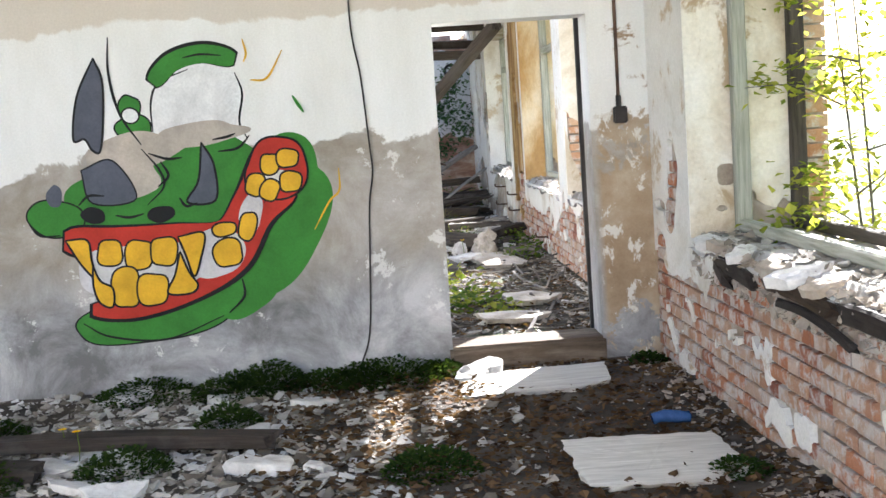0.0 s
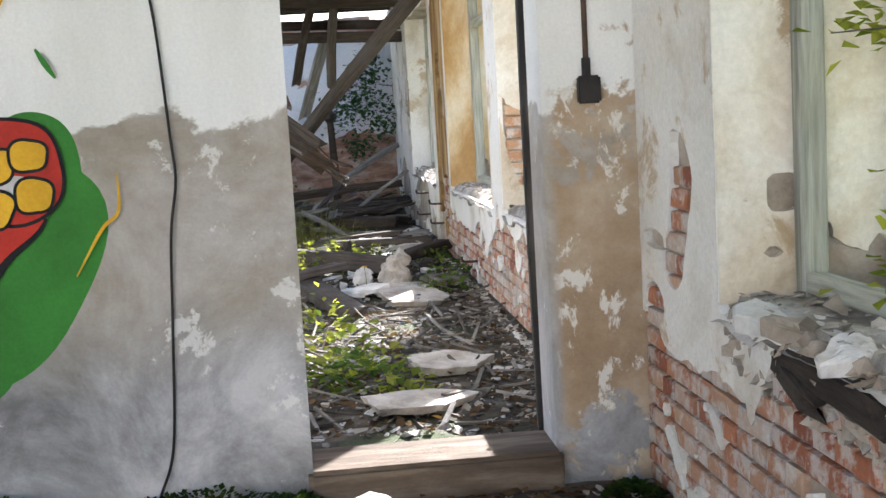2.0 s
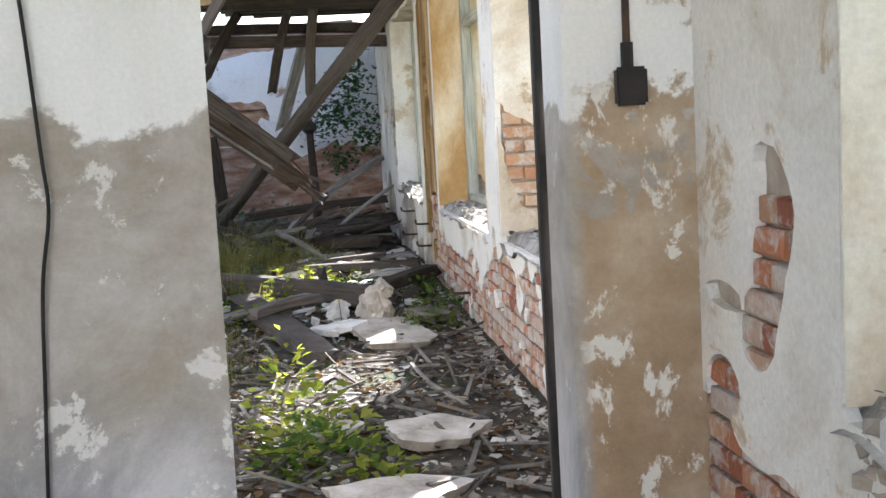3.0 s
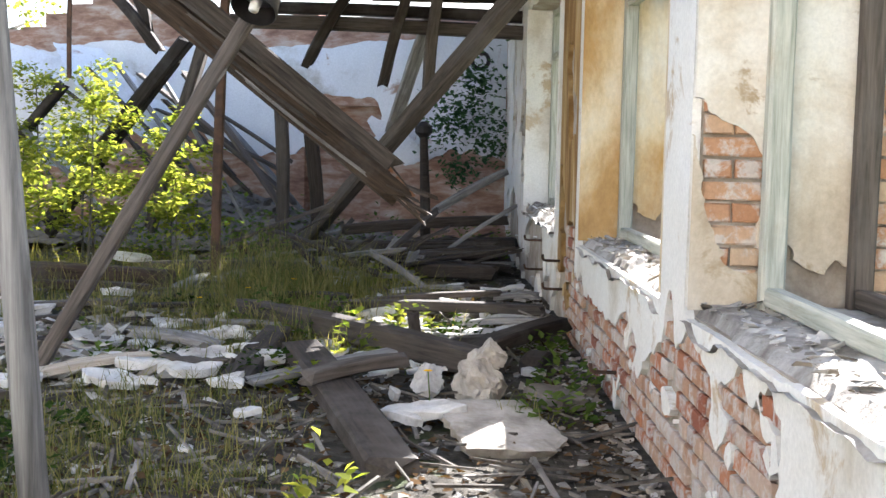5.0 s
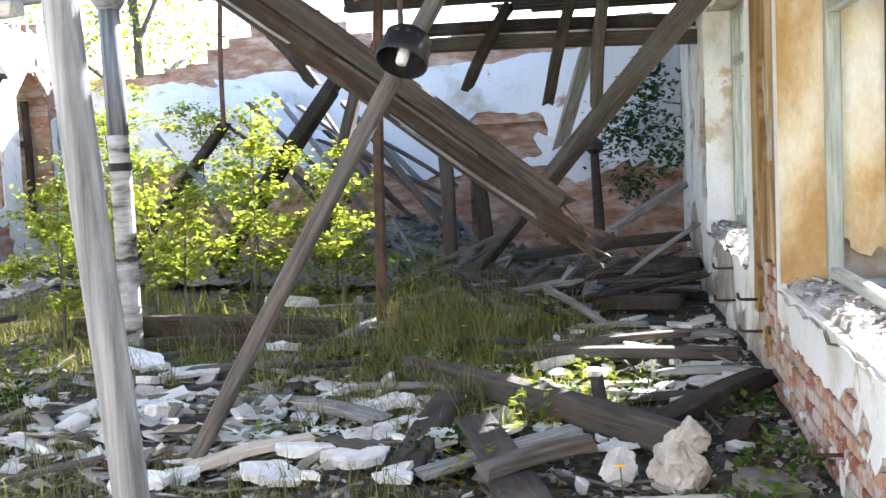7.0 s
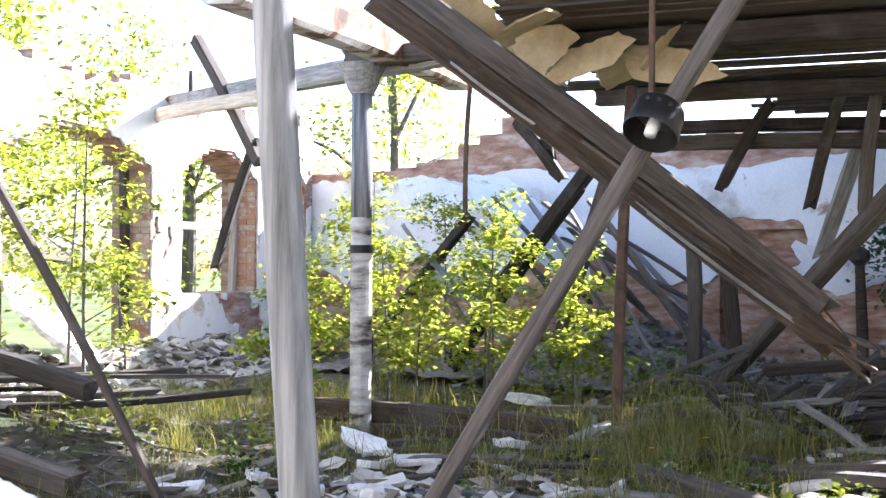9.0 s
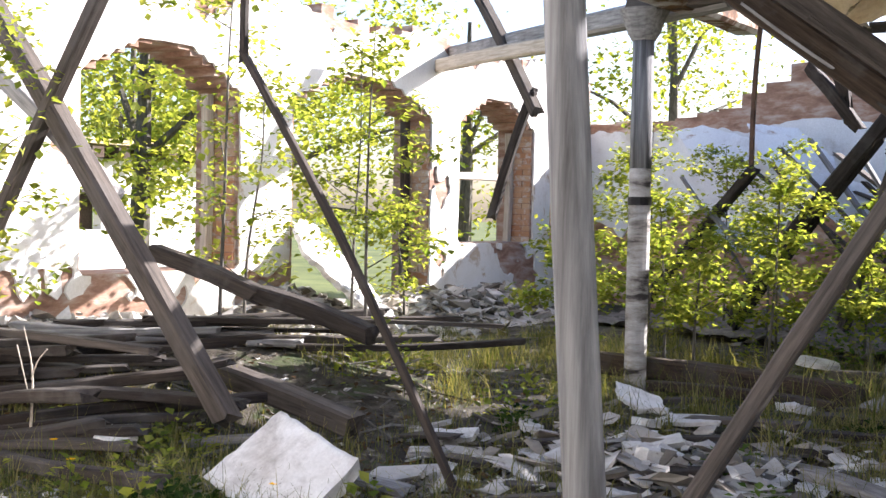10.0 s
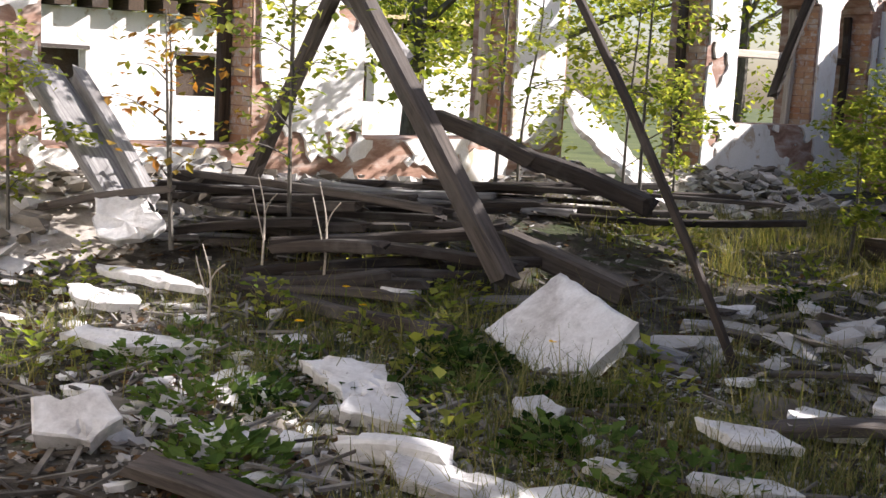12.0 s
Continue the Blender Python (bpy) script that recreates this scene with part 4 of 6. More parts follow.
for pts in ([(140, 362), (158, 345), (185, 345)], [(205, 380), (230, 384), (255, 378)], [(318, 350), (330, 365), (350, 360)], [(280, 330), (298, 310), (284, 285)], [(262, 270), (295, 280), (322, 278)], [(375, 247), (400, 242), (415, 236)], [(385, 268), (420, 262), (440, 240)]):
    stroke("outline", pts, 5, "ink")
stroke("gum", [(112, 425), (200, 428), (310, 425), (400, 420), (440, 360), (470, 285), (500, 262)], 62, "ink", False)
stroke("gum", [(160, 552), (250, 552), (350, 520), (430, 470), (470, 390), (520, 340)], 40, "ink", False)
stroke("gum", [(116, 425), (200, 428), (310, 423), (400, 416), (440, 358), (472, 288), (500, 266)], 52, "red", False)
stroke("gum", [(166, 550), (250, 549), (350, 516), (426, 466), (466, 388), (518, 342)], 32, "red", False)
fill("gum", 490, 300, 52, 54, 10, "red", 2.4, 0.04, 4)
fill("mouth", 250, 480, 108, 48, -4, "pale", 3.0, 0.03)
fill("mouth", 385, 450, 50, 44, -20, "pale", 2.4, 0.03)
fill("mouth", 445, 380, 20, 38, 10, "pale", 2.2, 0.03)
fill("mouth", 482, 322, 34, 20, -10, "pale", 2.2, 0.03)
for cu, cv, ru, rv, turn, p in ((196, 448, 20, 22, 0, 3.5), (247, 452, 23, 25, 2, 3.2), (292, 446, 22, 24, 0, 3.4), (224, 510, 23, 35, -3, 3.4), (272, 515, 26, 27, 0, 3.4), (405, 450, 24, 24, -12, 2.8), (398, 408, 20, 11, -8, 2.6), (440, 403, 14, 24, 10, 2.8), (452, 328, 15, 19, 14, 2.8), (477, 292, 15, 17, 0, 3.0), (508, 281, 18, 15, 0, 3.0), (515, 323, 18, 17, 0, 3.0), (478, 338, 15, 18, 22, 2.8)):
    fill("tooth", cu, cv, ru, rv, turn, "yellow", p, 0.03, 3.5)
for fang in ([(118, 424), (156, 424), (164, 460), (170, 492), (146, 468)], [(166, 470), (180, 498), (202, 512), (202, 545), (180, 538), (168, 510)], [(316, 420), (362, 414), (357, 462), (346, 492), (330, 452)], [(320, 446), (337, 484), (353, 508), (340, 523), (300, 522), (312, 488)]):
    shape("tooth", fang, "yellow")
stroke("outline", [(410, 560), (436, 530), (432, 498)], 5, "ink")
stroke("outline", [(150, 575), (200, 600), (300, 606), (400, 565)], 4, "ink")
stroke("outline", [(55, 395), (75, 415), (110, 415)], 4, "ink")
for pts in ([(600, 300), (602, 340), (585, 360), (560, 410)], [(425, 70), (432, 95), (428, 110)], [(440, 142), (470, 138), (495, 90)]):
    stroke("drip", pts, 4, "yellow")
stroke("drip", [(515, 170), (525, 185), (536, 200)], 6, "green")

# cable, switch and conduit
cable = tagged(link("wall_cable", tube_bm(smooth_path([(-0.64, Y0 - 0.012, 3.3), (-0.675, Y0 - 0.012, 2.38), (-0.632, Y0 - 0.014, 1.97), (-0.607, Y0 - 0.02, 1.53), (-0.600, Y0 - 0.02, 1.36), (-0.635, Y0 - 0.015, 1.15), (-0.66, Y0 - 0.012, 0.77), (-0.695, Y0 - 0.012, 0.31), (-0.765, Y0 - 0.03, 0.10)], 6), 0.006, 6), BLACK, True), "thin black cable hanging loose on the wall", "cable")
sw = thing("light_switch", "old dark switch box with a cable conduit above", "switch", (1.037, Y0, 1.627))
bm = bmesh.new()
add_box(bm, -0.045, 0.045, -0.045, -0.001, -0.06, 0.05)
bmesh.ops.bevel(bm, geom=bm.edges[:], offset=0.008, segments=2, affect="EDGES")
part("box", bm, BLACK, sw)
part("conduit", tube_bm([(-0.006, -0.012, 0.05), (-0.004, -0.012, 0.6), (-0.008, -0.012, 1.8)], 0.011, 8), STEEL, sw)
part("clamp", tube_bm([(-0.006, -0.014, 0.05), (-0.006, -0.014, 0.12)], 0.018, 8), BLACK, sw)

# ---------------------------------------------------------------- things of the first room
slab("fallen_board", (0.3, 5.15, 0.03), 0.44, 0.27, 0.035, WHITEBOARD, "pale fallen board lying before the doorway", (2, -3, -8), "board", rough=0.04, square=1.0)
slab("fallen_board", (0.62, 3.42, 0.03), 0.37, 0.36, 0.03, WHITEBOARD, "pale square board lying on the dirt floor", (2, 2, 2), "board", rough=0.04, square=1.0)
slab("plaster_slab", (0.02, 5.42, 0.03), 0.18, 0.12, 0.06, CHALK, "broken lump of plaster by the threshold", (20, -10, 30))
bottle = thing("bottle", "crushed blue plastic bottle on the floor", "bottle", (0.88, 4.08, 0.05))
body = part("body", tube_bm(smooth_path([(-0.11, 0, 0), (-0.05, 0.01, 0.01), (0.05, 0, 0.0), (0.09, 0, 0)], 4), [0.03] * 4 + [0.034] * 4 + [0.03] * 4 + [0.015], 10), GLASS_BLUE, bottle, smooth=True)
part("cap", tube_bm([(0.09, 0, 0), (0.115, 0, 0)], 0.014, 10), BLACK, body)
timber("rotten_plank", (-2.8, 4.4, 0.10), (-1.2, 4.2, 0.07), 0.16, 0.07, DARKWOOD, "dark rotten plank half buried in plaster rubble", "plank", "floor planks")
timber("rotten_plank", (-3.3, 4.0, 0.08), (-2.3, 3.9, 0.08), 0.18, 0.07, DARKWOOD, "dark rotten plank half buried in plaster rubble", "plank", "floor planks")
rng = random.Random(21)
for k in range(26):
    x, y = rng.uniform(-3.4, -0.6), rng.uniform(3.4, 5.6)
    r = rng.uniform(0.07, 0.2)
    slab("plaster_slab", (x, y, ground1(x, y) - 0.01), r, r * rng.uniform(0.5, 0.9), rng.uniform(0.03, 0.07), CHALK, "broken slab of white wall plaster on the floor", (rng.uniform(-15, 15), rng.uniform(-15, 15), rng.uniform(0, 180)), group="fallen plaster")


def scatter(name, n, spot, height, mat, label, seed, s0, s1, flat=0.5):
    rng = random.Random(seed)
    vs, fs = [], []
    for _ in range(n):
        x, y = spot(rng)
        c, f = chunk_verts(rng, s0 + (s1 - s0) * rng.random() ** 2.5, flat)
        o, k = Vector((x, y, height(x, y) + 0.005)), len(vs)
        vs += [v + o for v in c]
        fs += [tuple(q + k for q in t) for t in f]
    return stuff(name, vs, fs, mat, label, "rubble")


scatter("plaster_rubble", 5200, lambda r: (min(0.1, r.gauss(-1.9, 0.85)), r.uniform(2.6, 5.75)), ground1, CHALK_STUFF, "heaps of broken white plaster along the wall", 1, 0.02, 0.13)
scatter("floor_litter", 5000, lambda r: (r.uniform(-0.9, 1.2), r.uniform(0.5, 5.75)), ground1, LITTER, "small brown litter and dead leaves on the floor", 2, 0.01, 0.06, 0.25)
scatter("floor_grit", 900, lambda r: (r.uniform(-0.9, 1.2), r.uniform(0.5, 5.75)), ground1, CHALK_STUFF, "pale grit on the floor", 5, 0.01, 0.04, 0.4)
scatter("wall_foot_debris", 500, lambda r: (1.22 - abs(r.gauss(0, 0.13)), r.uniform(1.0, 5.75)), ground1, MORTAR, "crumbled mortar at the foot of the brick wall", 3, 0.015, 0.08)
for k, (x, y, r, h) in enumerate(((-0.55, 5.62, 0.30, 0.22), (-1.0, 5.6, 0.22, 0.16), (-1.55, 5.5, 0.25, 0.2), (-2.15, 5.6, 0.28, 0.2), (-0.75, 5.66, 0.2, 0.2), (-1.35, 5.62, 0.2, 0.25), (-0.25, 5.65, 0.14, 0.14), (-1.9, 3.9, 0.2, 0.22), (-2.6, 3.8, 0.2, 0.25), (-0.4, 3.6, 0.2, 0.2), (-2.9, 4.9, 0.2, 0.2), (-1.5, 4.7, 0.16, 0.2), (1.08, 5.5, 0.1, 0.12), (0.95, 3.2, 0.12, 0.12))):
    weed((x, y, ground1(x, y) - 0.02), r * 1.15, h * 0.75, 100 + k, MOSS, n=int(9000 * r), leaf=0.024, label="dark green weeds growing along the wall foot")

# ---------------------------------------------------------------- things of the hall
post = thing("leaning_post", "silver-grey weathered timber post, slightly leaning", "post", (-0.875, 8.3, 0.1))
part("shaft", tube_bm([(0.01, 0, -0.05), (-0.055, 0.0, 0.9), (-0.102, 0.0, 1.5), (-0.140, 0.01, 2.0), (-0.21, 0.02, 3.35)], [0.046, 0.044, 0.043, 0.042, 0.040], 14, 0.03, random.Random(1)), GREYWOOD_UP, post, smooth=True)
col = thing("column", "peeling whitewashed column with a flared capital and black band", "column", (-3.95, 15.2, 0.1))
shaft = part("shaft", tube_bm([(0, 0, 0), (0, 0, 1.35), (0.0, 0, 1.9)], [0.096, 0.094, 0.092], 16, 0.02, random.Random(2)), BIRCH, col, "blotched dark lower shaft")
part("upper_shaft", tube_bm([(0, 0, 1.9), (0, 0, 2.2), (0, 0, 2.98)], [0.092, 0.092, 0.09], 16), GREYWOOD_UP, col, "pale grey upper shaft", True)
part("band", tube_bm([(0, 0, 1.59), (0, 0, 1.66)], 0.102, 16), BLACK, shaft, "black iron band")
part("capital", tube_bm([(0, 0, 2.98), (0, 0, 3.04), (0, 0, 3.14), (0, 0, 3.24)], [0.1, 0.135, 0.17, 0.22], 16), GREYWOOD, col)
timber("leaning_pole", (-2.0, 11.32, 0.1), (0.02, 11.15, 3.34), 0.08, 0.08, GREYWOOD_POLE, "grey round pole leaning against the roof timbers", "pole")
for off, w in ((0.0, 0.17), (0.16, 0.13)):
    d = Vector((0.34, 0.02, 0.55)).normalized() * off
    timber("fallen_beam", Vector((-2.78, 12.85, 3.30)) + d, Vector((-0.03 - off * 0.9, 13.6, 1.13 + off * 0.5)) + d, w, 0.17, BROWNWOOD if off == 0 else OLDWOOD, "heavy broken roof beam fallen diagonally across the hall", "beam", "fallen beams", splinter=0.12)
timber("roof_brace", (-1.32, 18.6, 0.25), (1.12, 13.9, 2.95), 0.15, 0.16, OLDWOOD, "long brace propped from the floor to the eaves", "beam")
timber("roof_strut", (-4.55, 19.2, 0.45), (-2.78, 19.0, 2.72), 0.2, 0.16, DARKWOOD, "dark fallen roof strut", "beam", "roof struts")
timber("roof_strut", (-3.25, 19.1, 0.4), (-2.55, 19.0, 2.7), 0.17, 0.14, OLDWOOD, "grey fallen roof strut", "beam", "roof struts")
timber("roof_strut", (-1.60, 19.0, 0.4), (-1.62, 19.0, 1.9), 0.17, 0.15, OLDWOOD, "stump of a grey roof post", "beam", "roof struts")
timber("roof_strut", (-1.15, 19.0, 0.4), (-1.26, 19.0, 1.62), 0.18, 0.16, DARKWOOD, "stump of a dark roof post", "beam", "roof struts")
stake = thing("upright_stake", "charred upright stake with an insulator on top", "stake", (0.18, 18.9, 0.2))
part("shaft", tube_bm([(0, 0, -0.05), (-0.02, 0, 0.7), (-0.05, 0, 1.42)], [0.07, 0.065, 0.055], 8, 0.08, random.Random(8)), DARKWOOD, stake)
part("insulator", tube_bm([(-0.05, 0, 1.40), (-0.05, 0, 1.46), (-0.05, 0, 1.54), (-0.05, 0, 1.60)], [0.05, 0.11, 0.11, 0.04], 10), BLACK, stake)
timber("hanging_rafter", (0.2, 18.2, 2.98), (-0.24, 19.0, 1.75), 0.17, 0.06, GREYWOOD, "grey broken board hanging by the end wall", "rafter", "hanging rafters", splinter=0.14)
timber("iron_pipe", (-1.77, 15.6, 0.15), (-1.66, 15.6, 3.1), 0.085, 0.085, STEEL, "rusty upright iron pipe", "pipe", splinter=0.0)
timber("thin_rod", (-2.92, 15.0, 2.02), (-2.86, 15.0, 3.3), 0.035, 0.035, STEEL, "thin rusty rod hanging from the ceiling", "rod", splinter=0.0)
timber("purlin", (-2.2, 17.95, 2.86), (1.25, 17.9, 2.78), 0.16, 0.15, OLDWOOD, "sagging grey purlin under the roof", "beam", "purlins")
timber("purlin", (-2.0, 18.1, 3.03), (1.25, 18.05, 2.97), 0.16, 0.13, DARKWOOD, "sagging dark purlin under the roof", "beam", "purlins")
timber("purlin", (-2.3, 17.2, 3.25), (1.25, 17.0, 3.2), 0.2, 0.16, DARKWOOD, "sagging dark purlin under the roof", "beam", "purlins")
timber("purlin", (-2.2, 14.6, 3.28), (1.25, 14.4, 3.24), 0.2, 0.16, DARKWOOD, "sagging dark purlin under the roof", "beam", "purlins")
for x0, z0, x1, z1, w, mat in ((-0.05, 3.2, -0.31, 2.22, 0.17, DARKWOOD), (-0.70, 3.2, -1.15, 2.42, 0.15, DARKWOOD), (0.28, 3.2, 0.18, 2.16, 0.14, OLDWOOD), (-3.3, 3.1, -2.84, 2.52, 0.15, DARKWOOD), (-3.05, 3.1, -2.95, 2.75, 0.1, DARKWOOD)):
    timber("hanging_rafter", (x0, 17.8, z0), (x1, 17.78, z1), w, 0.12, mat, "broken rafter hanging from the roof", "rafter", "hanging rafters", splinter=0.1)
ring = thing("iron_ring", "iron ring and bracket on the end wall", "bracket", (0.86, 20.42, 2.66))
part("hoop", tube_bm([(0.11 * math.cos(2 * math.pi * k / 16), -0.05, 0.11 * math.sin(2 * math.pi * k / 16)) for k in range(17)], 0.028, 6), BLACK, ring)
part("bracket", tube_bm([(0.02, 0.2, 0.1), (0.02, -0.05, 0.12)], 0.03, 6), STEEL, ring)
timber("tie_beam", (-8.5, 19.1, 3.72), (-3.1, 15.0, 3.36), 0.2, 0.2, GREYWOOD, "grey tie beam from the column to the side wall", "beam", bend=0.0)
timber("tie_beam", (-8.6, 18.8, 3.52), (-5.6, 16.7, 3.36), 0.14, 0.16, PALEWOOD, "pale split length of a tie beam", "beam")
timber("tie_beam", (-3.55, 12.2, 3.33), (-3.62, 16.8, 3.46), 0.24, 0.26, GIRDER, "rusty plaster-caked girder over the column", "beam")
timber("tie_beam", (-4.1, 15.25, 3.40), (-2.0, 14.6, 3.30), 0.18, 0.16, OLDWOOD, "stub of a tie beam over the column", "beam")
for k, (x, y, z, r) in enumerate(((-2.72, 12.9, 3.42, 0.13), (-2.5, 12.92, 3.36, 0.1), (-2.95, 13.0, 3.44, 0.1), (-2.85, 12.8, 3.36, 0.07), (-2.6, 12.8, 3.46, 0.06))):
    boulder("insulation_lump", (x, y, z), r, CHALK, "lump of pale insulation on the fallen beam", "insulation", (1.3, 1, 0.7), k + 3)
# remains of the boarded ceiling
bm = bmesh.new()
rng = random.Random(6)
for k in range(64):
    y = 10.2 + k * 0.155
    lo = -2.2 + 0.9 * noise.noise(Vector((y * 1.3, 0, 0))) + rng.uniform(-0.25, 0.25)
    if y > 17.7:
        lo += 1.4
    elif y > 15.2:
        lo -= 0.4
    if rng.random() < 0.03:
        continue
    z = 3.38 + 0.03 * math.sin(y * 1.7) + rng.uniform(-0.02, 0.02)
    add_box(bm, lo, 1.26, y, y + 0.152, z, z + 0.028)
tagged(link("ceiling_boards", bm, BOARDS), "remains of a dark boarded ceiling", "ceiling", kind="structure")
for k in range(7):
    x = rng.uniform(-2.4, -0.9)
    y = rng.uniform(13.2, 15.2)
    slab("ceiling_scrap", (x, y, 3.12 + rng.uniform(0, 0.15)), 0.32, 0.25, 0.015, CARD, "torn yellowed ceiling board hanging down", (rng.uniform(-50, 50), rng.uniform(-40, 40), rng.uniform(0, 180)), "board", "ceiling scraps")
for at, rx, ry, turn in (((-2.0, 14.1, 3.2), 0.3, 0.2, (78, 6, 8)), ((-1.72, 14.2, 3.08), 0.34, 0.2, (66, -14, -10)), ((-1.2, 14.4, 3.06), 0.4, 0.17, (72, 12, 4)), ((-2.3, 14.6, 3.2), 0.22, 0.16, (70, 20, 30))):
    slab("ceiling_scrap", at, rx, ry, 0.015, CARD, "torn yellowed ceiling board hanging down", turn, "board", "ceiling scraps")
# industrial lamp
lamp = thing("pendant_lamp", "black enamelled lamp with a porcelain bulb holder", "lamp", (-0.68, 10.95, 2.16))
lamp.scale = (0.88, 0.88, 0.88)
tilt = Matrix.Rotation(radians(-34), 4, "X") @ Matrix.Rotation(radians(12), 4, "Y")
def turned(bm):
    bmesh.ops.transform(bm, matrix=tilt, verts=bm.verts)
    return bm
bm = tube_bm([(0, 0, 0), (0, 0, 0.012), (0, 0, 0.05), (0, 0, 0.16), (0, 0, 0.19), (0, 0, 0.20)], [0.135, 0.142, 0.135, 0.125, 0.09, 0.05], 24)
bmesh.ops.delete(bm, geom=[f for f in bm.faces if len(f.verts) == 24 and f.calc_center_median().z < 0.01], context="FACES")
shade = part("shade", turned(bm), BLACK, lamp, smooth=True)
part("socket", turned(tube_bm([(0, 0, 0.15), (0, 0, 0.06), (0, 0, 0.0)], [0.03, 0.034, 0.03], 12)), PORCELAIN, shade, "white porcelain socket", True)
part("reflector", turned(tube_bm([(0, 0, 0.14), (0, 0, 0.12)], [0.06, 0.11], 20)), PORCELAIN, shade, smooth=True)
for k in range(14):
    a = 2 * math.pi * k / 14
    part("vent_hole", turned(tube_bm([(0.131 * math.cos(a), 0.131 * math.sin(a), 0.12), (0.1335 * math.cos(a), 0.1335 * math.sin(a), 0.12)], 0.012, 8)), DARKWOOD, shade)
part("stem", tube_bm([(0.0, 0.05, 0.19), (0.0, 0.06, 0.3), (0.0, 0.07, 1.44)], 0.016, 8), STEEL, lamp)
# torn lower end of the fallen beam
rng = random.Random(17)
for k in range(9):
    a = Vector((-0.10 + rng.uniform(-0.05, 0.04), 13.6 + rng.uniform(-0.08, 0.06), 1.22 + rng.uniform(-0.08, 0.14)))
    timber("beam_splinter", a, a + Vector((rng.uniform(0.14, 0.36), -0.06, -rng.uniform(0.12, 0.26))), rng.uniform(0.02, 0.05), rng.uniform(0.012, 0.03), BRICK_ORANGE if k == 0 else BROWNWOOD, "long splinter at the torn end of the beam", "splinter", "beam splinters", bend=0.0, splinter=0.04)
for k in range(7):
    s0 = rng.uniform(0.02, 0.6)
    a = Vector((-2.7, 12.74, 3.34)).lerp(Vector((-0.08, 13.46, 1.30)), s0)
    b = Vector((-2.7, 12.74, 3.34)).lerp(Vector((-0.08, 13.46, 1.30)), s0 + rng.uniform(0.15, 0.35))
    off = Vector((0.02, 0, rng.uniform(-0.17, 0.05)))
    timber("split_lath", a + off, b + off, 0.012, rng.uniform(0.015, 0.03), rng.choice((OLDWOOD, DARKWOOD, GREYWOOD)), "split strip along the face of the beam", "lath", "split laths", bend=rng.uniform(-0.015, 0.02))
# mound of earth and rubble against the end wall
def mound(x, y):
    return 0.2 + 0.6 * math.exp(-((x + 2.9) / 1.5) ** 2 - ((y - YE + 0.1) / 1.6) ** 2) + 0.10 * fbm(x, y, 2.2, 3) + 0.05 * fbm(x, y, 7, 8)
tagged(sheet("rubble_mound", -6.5, 1.2, YE - 3.0, YE - 0.01, 0.12, mound, STONE, "mound of grey earth and rubble against the end wall", "rubble"), kind="").matrix_world = SKEW
scatter("mound_rubble", 450, lambda r: (max(-6, min(1.1, r.gauss(-2.6, 1.5))), min(YE - 0.1, YE - 0.2 - abs(r.gauss(0, 1.2)))), mound, GRIT, "broken masonry on the mound", 18, 0.05, 0.32, 0.6).matrix_world = SKEW
# floor timbers
for p0, p1, w, h, mat in (((-1.15, 13.4, 0.26), (0.6, 11.3, 0.27), 0.14, 0.16, OLDWOOD), ((0.4, 11.8, 0.2), (1.15, 12.8, 0.28), 0.16, 0.10, DARKWOOD), ((-0.52, 11.8, 0.26), (0.11, 9.6, 0.16), 0.22, 0.10, DARKWOOD), ((-0.80, 10.9, 0.17), (-0.75, 12.5, 0.24), 0.18, 0.08, DARKWOOD), ((-0.36, 10.72, 0.30), (0.13, 11.1, 0.33), 0.1, 0.07, OLDWOOD), ((-4.6, 15.6, 0.26), (-2.1, 15.2, 0.24), 0.2, 0.19, BROWNWOOD), ((-3.7, 15.0, 0.2), (-2.2, 14.9, 0.2), 0.14, 0.08, BROWNWOOD), ((-2.6, 16.2, 0.25), (-0.9, 16.0, 0.28), 0.16, 0.12, OLDWOOD), ((-0.56, 14.05, 0.2), (1.12, 13.8, 0.23), 0.14, 0.08, OLDWOOD), ((-0.17, 16.45, 0.22), (0.9, 16.2, 0.25), 0.18, 0.14, DARKWOOD), ((-0.2, 18.2, 0.3), (1.2, 18.0, 0.4), 0.2, 0.14, DARKWOOD), ((-1.9, 17.6, 0.3), (1.0, 18.0, 0.35), 0.2, 0.16, DARKWOOD), ((-0.8, 18.4, 0.5), (1.2, 19.2, 0.6), 0.16, 0.12, OLDWOOD), ((0.3, 18.4, 0.75), (1.15, 19.2, 1.2), 0.1, 0.08, GREYWOOD), ((-1.69, 12.5, 0.22), (-1.1, 12.06, 0.22), 0.16, 0.05, GREYWOOD), ((-1.4, 11.72, 0.2), (-0.9, 11.3, 0.2), 0.14, 0.05, OLDWOOD), ((-1.9, 11.2, 0.2), (-1.35, 11.7, 0.22), 0.12, 0.04, PALEWOOD), ((0.17, 12.0, 0.1), (0.15, 12.05, 0.42), 0.07, 0.05, DARKWOOD), ((0.95, 11.9, 0.2), (0.85, 11.6, 0.2), 0.14, 0.1, DARKWOOD)):
    timber("floor_timber", p0, p1, w, h, mat, "rotten timber lying on the overgrown floor", "timber", "floor timbers")
slab("plaster_slab", (0.58, 10.28, 0.15), 0.24, 0.40, 0.05, DUSTY, "large flat slab of fallen render", (4, 3, 14), rough=0.06, square=1.0)
slab("plaster_slab", (0.2, 10.44, 0.18), 0.2, 0.1, 0.05, CHALK, "flat slab of fallen plaster", (5, -6, -10))
slab("plaster_slab", (0.9, 10.9, 0.16), 0.16, 0.2, 0.06, STONE, "flat grey slab of render", (3, 3, 20))
